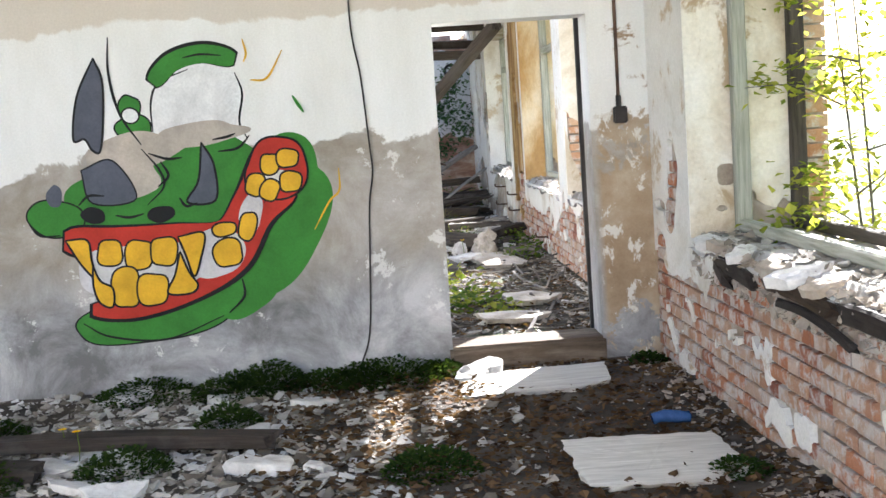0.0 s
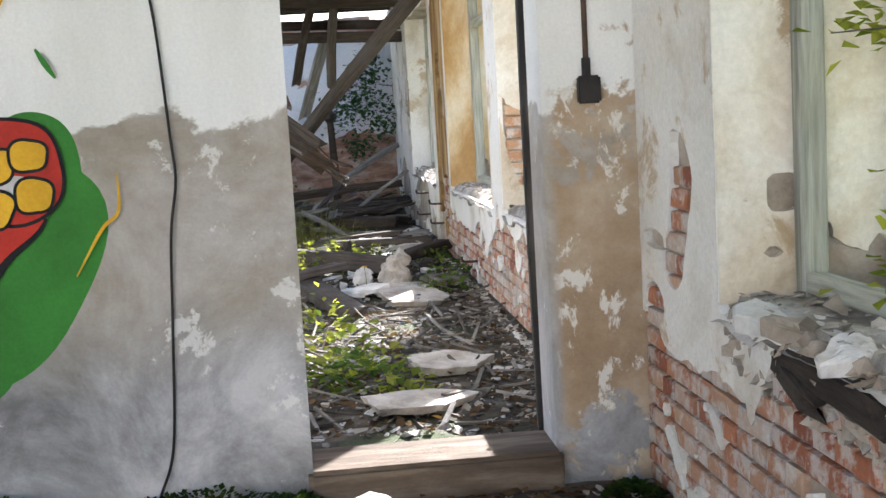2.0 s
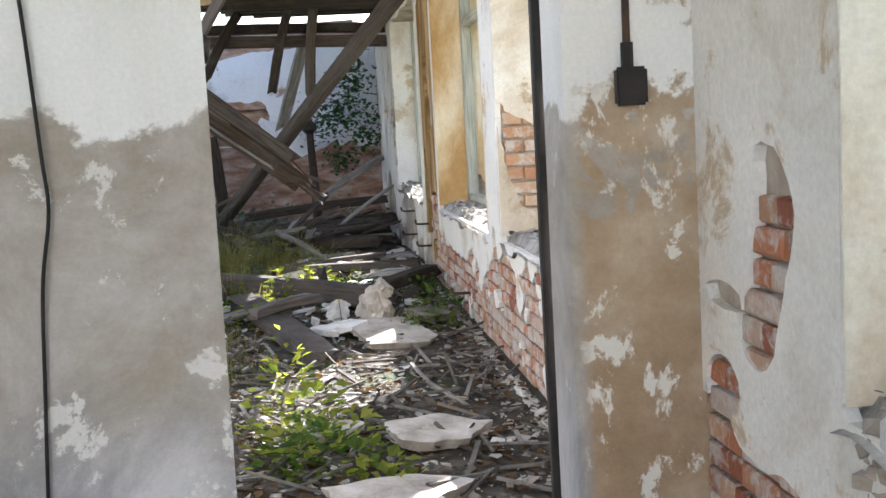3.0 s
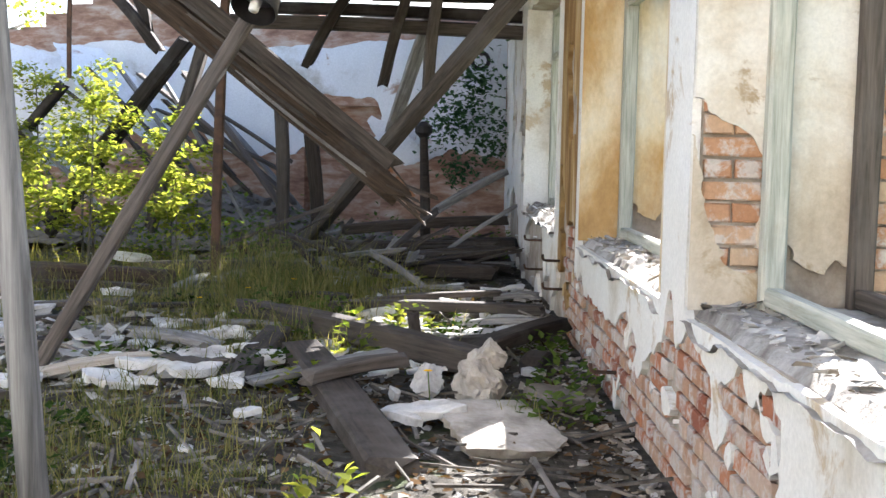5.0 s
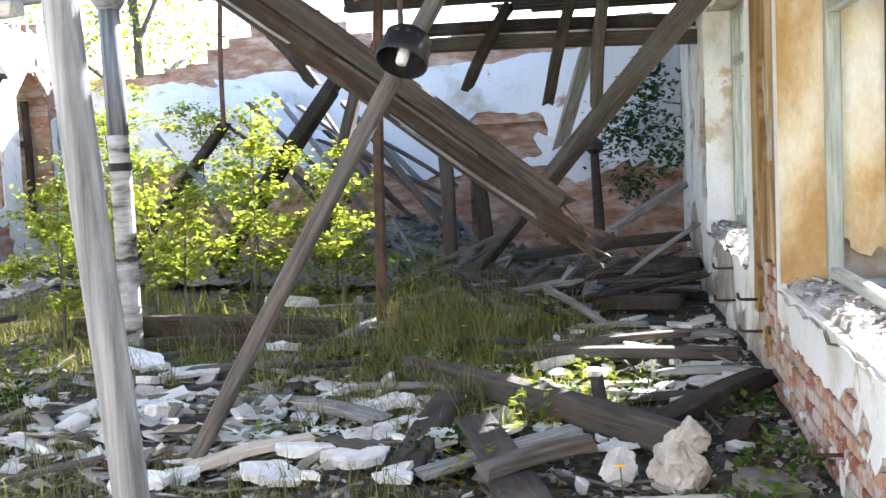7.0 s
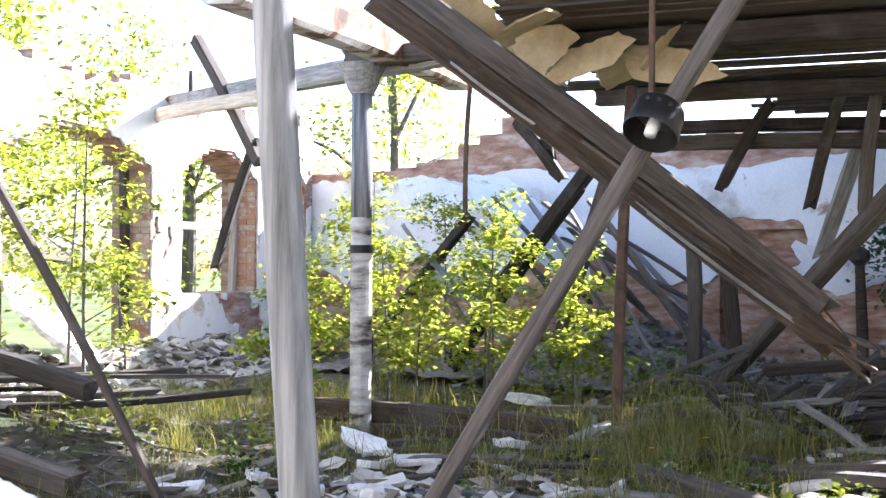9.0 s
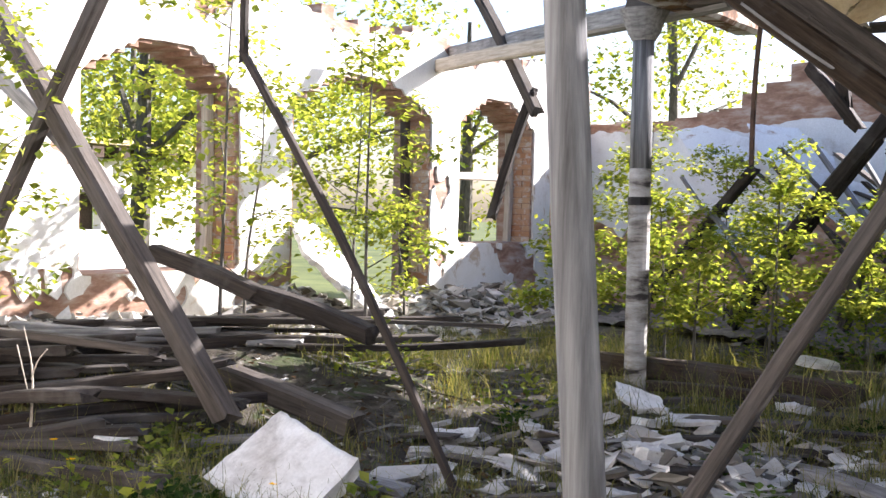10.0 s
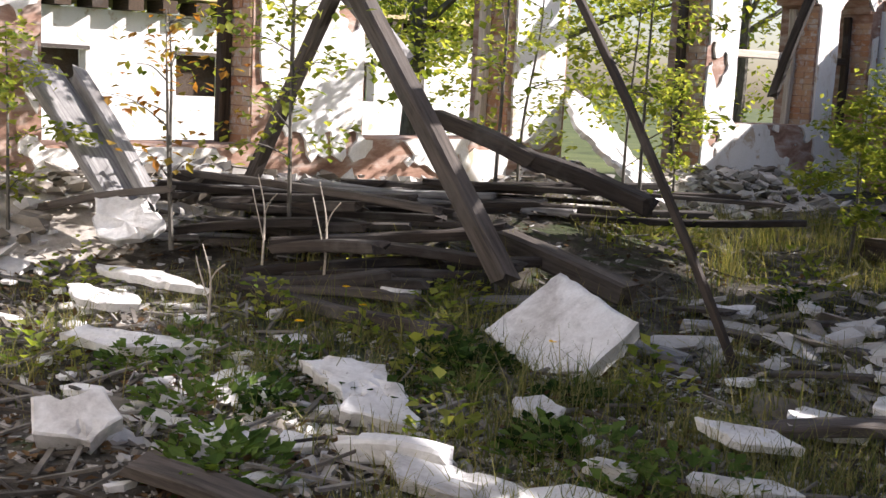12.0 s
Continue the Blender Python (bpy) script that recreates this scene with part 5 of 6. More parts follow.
slab("plaster_slab", (0.57, 7.65, 0.14), 0.26, 0.24, 0.05, DUSTY, "flat slab of fallen plaster", (3, 2, 30), rough=0.1)
slab("plaster_slab", (0.1, 7.8, 0.15), 0.22, 0.16, 0.04, DUSTY, "flat slab of fallen plaster", (2, 4, 60))
slab("plaster_slab", (0.36, 6.75, 0.15), 0.28, 0.2, 0.04, DUSTY, "flat slab of fallen plaster", (2, 4, 20))
rng = random.Random(152)
for k in range(34):
    x, y, r = rng.uniform(-1.7, 0.3), rng.uniform(10.2, 14.0), 0.06 + 0.13 * rng.random() ** 1.5
    slab("plaster_slab", (x, y, ground2(x, y) + 0.04), r, r * rng.uniform(0.45, 0.8), rng.uniform(0.02, 0.05), CHALK, "broken slab of white plaster among the grass", (rng.uniform(-14, 14), rng.uniform(-14, 14), rng.uniform(0, 180)), group="plaster slabs", rough=0.2)
boulder("masonry_lump", (0.55, 11.0, 0.24), 0.155, DUSTY, "upright lump of masonry and mortar", scale=(1.0, 0.9, 1.1), seed=5)
boulder("masonry_lump", (0.58, 11.02, 0.38), 0.10, DUSTY, "smaller lump of masonry resting on another", scale=(1.0, 0.9, 1.0), seed=9)
boulder("masonry_lump", (0.23, 11.05, 0.2), 0.11, CHALK, "lump of plaster rubble", seed=7)
rng = random.Random(33)
for k in range(80):
    x, y = rng.choice(((-2.4, 12.6), (-1.8, 12.2), (-1.3, 12.0), (0.2, 14.0), (-3.0, 13.4), (0.3, 17.6), (-0.6, 16.4), (-2.2, 10.6)))
    x, y = x + rng.gauss(0, 0.45), y + rng.gauss(0, 0.5)
    r = 0.06 + 0.18 * rng.random() ** 1.6
    slab("plaster_slab", (min(x, 1.0), y, ground2(x, y) + 0.045), r, r * rng.uniform(0.45, 0.8), rng.uniform(0.03, 0.06), CHALK, "broken slab of white plaster among the grass", (rng.uniform(-9, 9), rng.uniform(-9, 9), rng.uniform(0, 180)), group="plaster slabs")
# in front of the arcade
big = slab("wall_slab", (-3.72, 10.50, 0.30), 0.40, 0.25, 0.10, CHALK, "big square slab of wall plaster tilted on its edge", rough=0.05, square=1.0)
ax = Vector((0.95, -0.29, -0.16)).normalized()
az = ax.cross(Vector((0.22, 0.74, 0.60))).normalized()
big.matrix_world = Matrix.Translation((-3.64, 10.46, 0.27)) @ Matrix((ax, az.cross(ax), az)).transposed().to_4x4()
timber("charred_rod", (-2.98, 11.05, 0.08), (-4.49, 10.98, 2.48), 0.042, 0.042, DARKWOOD, "thin blackened pole stuck in the rubble", "pole", bend=0.05)
timber("charred_rod", (-4.49, 10.98, 2.46), (-4.44, 10.98, 3.3), 0.042, 0.042, DARKWOOD, "upper end of the blackened pole", "pole")
timber("fallen_log", (-6.1, 12.05, 0.48), (-4.3, 11.8, 0.26), 0.16, 0.15, OLDWOOD, "weathered log on the rubble heap", "log")
timber("crossed_pole", (-7.6, 11.1, 0.55), (-5.62, 11.1, 3.3), 0.10, 0.10, OLDWOOD, "grey roof pole standing crossed with another", "pole", "crossed poles")
timber("crossed_pole", (-4.70, 11.1, 0.35), (-7.38, 11.15, 3.3), 0.14, 0.14, OLDWOOD, "thick grey roof pole leaning", "pole", "crossed poles")
timber("crossed_pole", (-5.9, 11.25, 1.66), (-7.2, 11.25, 2.55), 0.12, 0.12, GREYWOOD, "short grey pole end leaning on another", "pole", "crossed poles")
timber("leaning_board", (-7.2, 9.9, 0.55), (-8.35, 9.75, 1.5), 0.3, 0.09, GREYWOOD, "pale weathered board leaning on the heap", "board", "leaning boards")
timber("leaning_board", (-7.15, 10.05, 0.6), (-8.2, 10.0, 1.45), 0.12, 0.12, GREYWOOD, "grey batten leaning on the heap", "board", "leaning boards")
timber("charred_beam", (-5.5, 12.2, 0.98), (-6.55, 12.2, 1.24), 0.13, 0.12, DARKWOOD, "charred beam sagging over the heap", "beam", "charred beams")
timber("charred_beam", (-4.5, 12.2, 0.78), (-5.55, 12.22, 1.0), 0.14, 0.12, DARKWOOD, "charred broken end of a sagging beam", "beam", "charred beams")
timber("hanging_rafter", (-6.36, 17.55, 2.99), (-6.84, 17.5, 1.55), 0.1, 0.1, DARKWOOD, "broken rafter hanging by the arch", "rafter", "hanging rafters")
timber("hanging_rafter", (-7.42, 17.95, 4.3), (-6.28, 17.5, 2.74), 0.14, 0.13, OLDWOOD, "rafter end propped at the tie beam", "rafter", "hanging rafters")
rng = random.Random(44)
for k in range(38):
    s, o = rng.uniform(-2.4, 1.6), rng.gauss(0, 0.32)
    x, y = -6.9 + 0.57 * s + 0.82 * o, 11.8 + 0.82 * s - 0.57 * o
    a, l = rng.gauss(0.95, 0.16), rng.uniform(0.9, 2.3)
    z = ground2(x, y) + rng.uniform(0.03, 0.22)
    x1, y1 = x + l * math.cos(a), y + l * math.sin(a)
    timber("heap_board", (x, y, z), (x1, y1, max(ground2(x1, y1) + 0.03, z + rng.uniform(-0.12, 0.05))), rng.uniform(0.06, 0.15), rng.uniform(0.03, 0.06), rng.choice((OLDWOOD, DARKWOOD, DARKWOOD, DARKWOOD, DARKWOOD, GREYWOOD)), "old board in a heap of roof timber", "board", "heap of boards", bend=rng.uniform(-0.03, 0.03))
for k in range(20):
    x, y, a, l = rng.uniform(-7.4, -5.6), rng.uniform(9.9, 10.9), rng.gauss(0.6, 0.5), rng.uniform(0.7, 1.7)
    z = ground2(x, y) + rng.uniform(0.04, 0.3)
    timber("heap_board", (x, y, z), (x + l * math.cos(a), y + l * math.sin(a), z + rng.uniform(-0.08, 0.2)), rng.uniform(0.07, 0.16), rng.uniform(0.04, 0.08), rng.choice((DARKWOOD, DARKWOOD, OLDWOOD)), "dark rotten board in a heap of roof timber", "board", "heap of boards", bend=rng.uniform(-0.03, 0.03))
for at, rx, ry, th, turn in (((-5.9, 9.1, 0.19), 0.34, 0.2, 0.05, (3, 2, 20)), ((-6.1, 9.5, 0.24), 0.4, 0.14, 0.05, (4, 3, 28)), ((-3.75, 9.2, 0.17), 0.34, 0.17, 0.06, (5, 4, -8)), ((-3.35, 9.02, 0.17), 0.2, 0.13, 0.06, (8, 9, 40)), ((-3.85, 7.95, 0.2), 0.17, 0.14, 0.08, (30, 8, 42)), ((-6.9, 9.75, 0.46), 0.34, 0.24, 0.09, (50, 0, 40)), ((-2.62, 8.72, 0.16), 0.34, 0.12, 0.05, (4, 4, 30)), ((-2.3, 8.95, 0.16), 0.2, 0.1, 0.04, (2, 4, 60)), ((-2.0, 9.55, 0.16), 0.22, 0.09, 0.04, (2, 4, 50)), ((-4.95, 8.68, 0.19), 0.5, 0.16, 0.05, (3, 2, 35)), ((-3.25, 13.75, 0.27), 0.36, 0.16, 0.05, (8, 10, -25)), ((-2.5, 12.3, 0.2), 0.16, 0.13, 0.09, (12, 9, 50)), ((-2.85, 16.5, 0.3), 0.3, 0.14, 0.05, (6, 8, 10)), ((-3.05, 9.6, 0.17), 0.13, 0.1, 0.05, (6, 8, 10)), ((-5.5, 10.9, 0.24), 0.2, 0.12, 0.05, (12, 8, 20)), ((-5.1, 10.6, 0.26), 0.2, 0.12, 0.05, (10, 4, 20)), ((-2.3, 10.0, 0.18), 0.2, 0.1, 0.05, (3, 4, 30)), ((-8.1, 16.2, 0.9), 0.9, 0.5, 0.08, (10, 45, 30))):
    slab("plaster_slab", at, rx, ry, th, CHALK, "fallen slab of white plaster", turn, group="large slabs", rough=0.22, square=0.6)
timber("plaster_roll", (-3.1, 8.62, 0.2), (-2.78, 8.84, 0.2), 0.10, 0.09, CHALK, "pale rounded piece of cornice", "rubble")
for p0, p1, w in (((-3.35, 7.95, 0.2), (-2.6, 8.1, 0.18), 0.14), ((-5.6, 10.05, 0.24), (-4.9, 10.6, 0.24), 0.12), ((-2.3, 10.15, 0.2), (-1.9, 10.7, 0.2), 0.13), ((-7.6, 10.6, 0.75), (-5.2, 11.0, 0.72), 0.09), ((-7.9, 9.6, 0.5), (-6.6, 9.9, 0.75), 0.1)):
    timber("rotten_plank", p0, p1, w, 0.05, OLDWOOD, "weathered plank on the rubble", "plank", "planks")

scatter("hall_rubble", 7000, lambda r: (max(-8.2, min(1.15, r.gauss(-1.6, 2.2))), 6.3 + abs(r.gauss(0, 4.5))), ground2, CHALK_STUFF, "scattered crumbs of plaster and mortar", 11, 0.012, 0.1)
scatter("hall_litter", 9000, lambda r: (r.uniform(-7.5, 1.2), 6.2 + abs(r.gauss(0, 5))), ground2, GRIT, "grey and brown crumbs on the floor", 12, 0.012, 0.07, 0.4)
scatter("wall_foot_debris", 700, lambda r: (1.2 - abs(r.gauss(0, 0.16)), r.uniform(6.2, 16)), ground2, MORTAR, "crumbled mortar at the foot of the brick wall", 13, 0.015, 0.09)
scatter("chalk_heap", 1500, lambda r: (r.gauss(-3.7, 0.6), r.gauss(8.8, 0.35)), ground2, CHALK_STUFF, "patches of plaster grit on the floor", 15, 0.012, 0.15)
scatter("chalk_heap", 700, lambda r: (r.gauss(-5.8, 0.4), r.gauss(9.1, 0.25)), ground2, CHALK_STUFF, "sunlit patch of plaster grit", 16, 0.01, 0.09)
scatter("chalk_heap", 1100, lambda r: (r.gauss(-3.0, 0.3), r.gauss(10.6, 0.7)), ground2, CHALK_STUFF, "heap of plaster grit", 14, 0.01, 0.06)
scatter("floor_grit", 4200, lambda r: (r.gauss(-3.1, 0.9), r.gauss(9.2, 0.8)), ground2, CHALK_STUFF, "fine plaster grit trodden over the floor", 27, 0.008, 0.055, 0.5)
scatter("plaster_plates", 420, lambda r: (r.gauss(-2.2, 0.75), r.gauss(12.1, 0.75)), lambda x, y: ground2(x, y) + 0.05 + 0.16 * math.exp(-((x + 2.3) / 0.6) ** 2 - ((y - 12.2) / 0.6) ** 2) * (0.5 + 0.5 * math.sin(17 * x + 23 * y)), CHALK_STUFF, "broken plates of white plaster heaped by the leaning pole", 19, 0.07, 0.36, 0.22)
def bank(x, y):
    return ground2(x, y) + 0.55 * math.exp(-((x + 8.5) / 0.75) ** 2) * (0.75 + 0.5 * noise.noise(Vector((y * 0.8, 2, 0))))
tagged(sheet("rubble_bank", -8.5, -6.9, 7.2, 20.5, 0.14, lambda x, y: bank(x, y) - 0.03, DUSTY, "bank of pale mortar and plaster under the arcade", "rubble"), kind="")
scatter("arcade_rubble", 1800, lambda r: (-8.45 + abs(r.gauss(0, 0.65)), r.uniform(7.4, 20.4)), bank, CHALK_STUFF, "broken white plaster banked against the arcade", 23, 0.04, 0.34, 0.5)
rng = random.Random(141)
for k in range(46):
    x, y = rng.uniform(-2.2, 0.7), rng.uniform(15.6, 18.6)
    a, l = rng.choice((0.1, -0.15, 0.5, 2.6, 1.2)) + rng.gauss(0, 0.25), rng.uniform(0.4, 1.5)
    x1, y1 = min(1.15, x + l * math.cos(a)), y + l * math.sin(a) * 0.6
    timber("strewn_board", (x, y, ground2(x, y) + rng.uniform(0.03, 0.2)), (x1, y1, ground2(x1, y1) + rng.uniform(0.03, 0.4) * (1 if k % 3 else 1.8)), rng.uniform(0.04, 0.13), rng.uniform(0.02, 0.05), rng.choice((OLDWOOD, GREYWOOD, DARKWOOD, DARKWOOD)), "splintered board in the wreck of the roof", "board", "strewn boards", splinter=0.08)
rng = random.Random(72)
for n, cx, sx, cy, sy in ((60, 0.2, 0.6, 13.4, 1.3), (55, -4.6, 1.3, 9.0, 0.5)):
    for k in range(n):
        x, y, r = min(1.05, rng.gauss(cx, sx)), rng.gauss(cy, sy), 0.04 + 0.13 * rng.random() ** 1.5
        slab("plaster_slab", (x, y, ground2(x, y) + 0.02), r, r * rng.uniform(0.45, 0.85), rng.uniform(0.015, 0.04), CHALK, "thin broken plate of white plaster on the ground", (rng.uniform(-10, 10), rng.uniform(-10, 10), rng.uniform(0, 180)), group="plaster plates")
rng = random.Random(71)
vs, fs = [], []
for _ in range(1500):
    x, y = rng.uniform(-7.5, 1.1), 6.5 + abs(rng.gauss(0, 5))
    a, l, w = rng.uniform(0, 3.14), rng.uniform(0.08, 0.5), rng.uniform(0.006, 0.025)
    dx, dy, z, n = math.cos(a), math.sin(a), ground2(x, y) + rng.uniform(0.0, 0.04), len(vs)
    t = rng.uniform(-0.06, 0.06)
    vs += [(x + sx * dx * l / 2 - sy * dy * w / 2, y + sx * dy * l / 2 + sy * dx * w / 2, z + h + sx * t) for h in (0, 0.012) for sx, sy in ((-1, -1), (1, -1), (1, 1), (-1, 1))]
    fs += [tuple(n + q for q in f) for f in ((0, 3, 2, 1), (4, 5, 6, 7), (0, 1, 5, 4), (1, 2, 6, 5), (2, 3, 7, 6), (3, 0, 4, 7))]
stuff("splinters", vs, fs, GRIT, "splinters and laths littering the floor", "splinters")

# ---------------------------------------------------------------- plants
def leaf_litter(n, spot, height, seed, label):
    rng = random.Random(seed)
    vs, fs = [], []
    for _ in range(n):
        x, y = spot(rng)
        leaf_quads(vs, fs, (x, y, height(x, y) + rng.uniform(0.005, 0.025)), (rng.uniform(-1, 1), rng.uniform(-1, 1), rng.uniform(-0.15, 0.25)), rng.uniform(0.025, 0.07), rng)
    return stuff("dead_leaves", vs, fs, DEADLEAF, label, "leaf litter")


leaf_litter(4500, lambda r: (r.uniform(-1.3, 1.2), r.uniform(1.5, 5.7)), ground1, 1, "dead brown leaves on the dirt floor")
leaf_litter(9000, lambda r: (r.uniform(-7.5, 1.2), 6.3 + abs(r.gauss(0, 4.5))), ground2, 2, "dead brown leaves among the rubble")
rng = random.Random(80)
def tufts(n, f):
    out = []
    for _ in range(n):
        x, y = f()
        out.append((x, y, ground2(x, y), rng.randint(40, 85), rng.uniform(0.05, 0.15)))
    return out
blades("grass", tufts(85, lambda: (rng.gauss(-1.1, 0.5), rng.gauss(14.9, 1.0))), GRASS, "tall dry grass growing through the floor", 1, 0.15, 0.85, 0.004)
blades("grass", tufts(80, lambda: (rng.gauss(-1.5, 0.6), rng.gauss(9.5, 0.7))), GRASS, "tufts of dry grass on the rubble", 2, 0.06, 0.3, 0.0035)
blades("grass", tufts(60, lambda: (rng.gauss(-3.4, 1.0), rng.gauss(11.4, 1.4))), GRASS, "grass among the rubble", 3, 0.08, 0.45, 0.0035)
blades("grass", tufts(130, lambda: (rng.gauss(-4.6, 1.4), rng.gauss(16.0, 1.6))), GRASS, "sunlit grass under the saplings", 4, 0.12, 0.5)
blades("grass", tufts(60, lambda: (rng.gauss(-4.4, 1.2), rng.gauss(9.3, 0.8))), GRASS, "thin grass on the rubble", 5, 0.06, 0.3, 0.0025)
blades("grass", tufts(150, lambda: (rng.gauss(-1.2, 0.7), rng.gauss(13.9, 1.3))), GRASS, "rough grass grown over the fallen boards", 6, 0.05, 0.36, 0.0045)
blades("grass", tufts(120, lambda: (rng.gauss(-2.9, 0.9), rng.gauss(10.0, 0.8))), GRASS, "tangled grass over the rubble", 7, 0.05, 0.26, 0.0035)
blades("grass", tufts(85, lambda: (rng.gauss(-4.9, 1.0), rng.gauss(10.5, 0.8))), GRASS, "dry grass before the heap of boards", 8, 0.06, 0.42, 0.003)
for k in range(34):
    x, y = (rng.gauss(-1.2, 0.8), rng.gauss(13.4, 1.5)) if k % 2 else (rng.gauss(-3.8, 1.2), rng.gauss(9.8, 0.8))
    weed((x, y, ground2(x, y)), rng.uniform(0.12, 0.3), rng.uniform(0.08, 0.2), 400 + k, rng.choice((MOSS, LEAF_DARK)), n=130, leaf=0.05)
# boards strewn over the floor
for k in range(46):
    x, y = rng.uniform(-2.6, 1.0), rng.uniform(12.5, 21.5)
    a, l = rng.choice((0.0, 0.2, -0.2, 0.5, 1.5)) + rng.gauss(0, 0.2), rng.uniform(0.5, 1.9)
    x1, y1 = min(1.15, x + l * math.cos(a)), y + l * math.sin(a)
    timber("floor_board", (x, y, ground2(x, y) + rng.uniform(0.03, 0.1)), (x1, y1, ground2(x1, y1) + rng.uniform(0.03, 0.12)), rng.uniform(0.07, 0.2), rng.uniform(0.025, 0.06), rng.choice((OLDWOOD, GREYWOOD, DARKWOOD, OLDWOOD)), "rotten floor board lying loose", "board", "floor boards")
for k in range(26):
    x, y = rng.gauss(-2.6, 0.9), rng.gauss(12.2, 1.2)
    a, l = rng.uniform(-0.5, 0.7), rng.uniform(0.3, 1.0)
    if y < 10.6:
        continue
    timber("floor_board", (x, y, ground2(x, y) + 0.06), (x + l * math.cos(a), y + l * math.sin(a), ground2(x, y) + rng.uniform(0.05, 0.14)), rng.uniform(0.06, 0.16), rng.uniform(0.02, 0.05), rng.choice((OLDWOOD, GREYWOOD, DARKWOOD)), "weathered board among plaster rubble", "board", "floor boards", bend=0.004, splinter=0.03)
for k, (x, y, r, h, lm) in enumerate(((-0.05, 7.9, 0.24, 0.32, LEAF), (0.0, 7.5, 0.2, 0.2, LEAF_DARK), (-0.1, 8.9, 0.12, 0.35, LEAF), (0.1, 13.0, 0.2, 0.35, LEAF), (-0.2, 11.9, 0.12, 0.35, LEAF), (-0.45, 11.1, 0.18, 0.2, LEAF), (0.9, 10.6, 0.22, 0.2, LEAF_DARK), (1.0, 11.2, 0.2, 0.25, LEAF_DARK), (1.0, 12.3, 0.15, 0.2, LEAF_DARK), (-0.2, 16.2, 0.4, 0.2, LEAF), (0.9, 19, 0.4, 0.5, LEAF_DARK), (-1.7, 16.8, 0.5, 0.7, LEAF_DARK), (-2.6, 17.2, 0.6, 0.8, LEAF_DARK), (-3.3, 18.0, 0.7, 0.9, LEAF), (-0.9, 13.2, 0.3, 0.3, LEAF_DARK), (-3.9, 13.2, 0.3, 0.4, LEAF), (-5.2, 13.2, 0.4, 0.5, LEAF), (-3.9, 8.6, 0.3, 0.25, LEAF_DARK), (-2.6, 9.3, 0.3, 0.2, LEAF_DARK), (-5.2, 9.7, 0.2, 0.35, LEAF), (-6.5, 9.2, 0.25, 0.4, LEAF), (-4.8, 9.0, 0.2, 0.2, LEAF_DARK), (0.35, 7.0, 0.12, 0.15, LEAF), (-4.4, 10.2, 0.2, 0.35, LEAF), (-4.55, 9.9, 0.12, 0.3, LEAF), (-3.0, 9.0, 0.14, 0.3, LEAF), (-3.5, 9.6, 0.14, 0.32, LEAF_DARK), (-2.9, 10.2, 0.16, 0.3, LEAF), (-4.9, 10.9, 0.2, 0.3, LEAF), (-5.9, 11.0, 0.2, 0.35, LEAF), (-3.9, 9.7, 0.1, 0.35, LEAF), (-2.2, 9.2, 0.14, 0.22, LEAF_DARK), (-3.2, 8.2, 0.2, 0.2, LEAF_DARK), (-4.1, 8.5, 0.16, 0.3, LEAF_DARK), (-5.0, 8.3, 0.2, 0.25, LEAF), (0.06, 7.4, 0.28, 0.40, LEAF), (0.12, 7.2, 0.2, 0.22, LEAF_DARK), (-2.1, 18.6, 0.5, 0.9, LEAF_DARK), (-1.2, 19.3, 0.5, 0.8, LEAF_DARK), (-0.4, 19.4, 0.4, 0.7, LEAF_DARK), (-3.0, 19.6, 0.6, 1.0, LEAF_DARK), (-1.6, 17.4, 0.4, 0.7, LEAF_DARK), (0.5, 19.5, 0.4, 0.6, LEAF_DARK))):
    weed((x, y, ground2(x, y)), r, h, 300 + k, lm, n=int(420 * r), leaf=0.06)
for k, (x, y, h, sp, n, st) in enumerate(((-4.0, 18.8, 2.3, 0.9, 300, 2), (-5.6, 19.2, 2.6, 1.0, 300, 2), (-4.2, 16.4, 1.7, 0.7, 420, 2), (-5.2, 17.8, 2.2, 0.8, 460, 2), (-4.7, 15.4, 1.2, 0.6, 300, 2), (-5.6, 17.2, 1.5, 0.7, 320, 1), (-3.5, 17.6, 1.3, 0.6, 320, 2), (-6.5, 12.8, 3.3, 0.9, 320, 1), (-7.4, 11.4, 3.4, 0.8, 300, 1), (-5.7, 13.7, 2.8, 0.8, 300, 1), (-6.9, 15.0, 3.0, 0.9, 320, 1), (-8.0, 17.4, 1.6, 0.7, 260, 1), (-5.0, 20.2, 2.4, 1.0, 420, 2), (-7.8, 9.3, 1.6, 0.5, 200, 1), (-6.4, 10.7, 2.6, 0.6, 160, 1), (-7.0, 13.6, 2.6, 0.8, 260, 1), (-3.3, 16.7, 1.9, 0.7, 420, 2), (-2.75, 18.0, 1.7, 0.6, 360, 2), (-3.7, 15.9, 1.3, 0.55, 300, 2), (-2.4, 17.0, 1.1, 0.5, 260, 2))):
    sapling((x, y, ground2(x, y)), h, sp, 500 + k, int(n * 3.0), 0.075)
sapling((-6.6, 9.9, 0.4), 1.5, 0.5, 540, 170, 0.07, mat=LEAF_RED, stems=2, label="low sapling with reddish green leaves")
sapling((2.2, 4.45, -0.28), 3.3, 0.6, 560, 1900, 0.062, lean=(-0.35, -0.3), bare=0.3, stems=2, label="young sapling growing at the window", trunk_r=0.011)
sapling((2.75, 3.9, -0.28), 3.0, 0.6, 561, 800, 0.062, bare=0.3, label="young sapling growing at the window", trunk_r=0.011)
rng = random.Random(91)
vs, fs = [], []
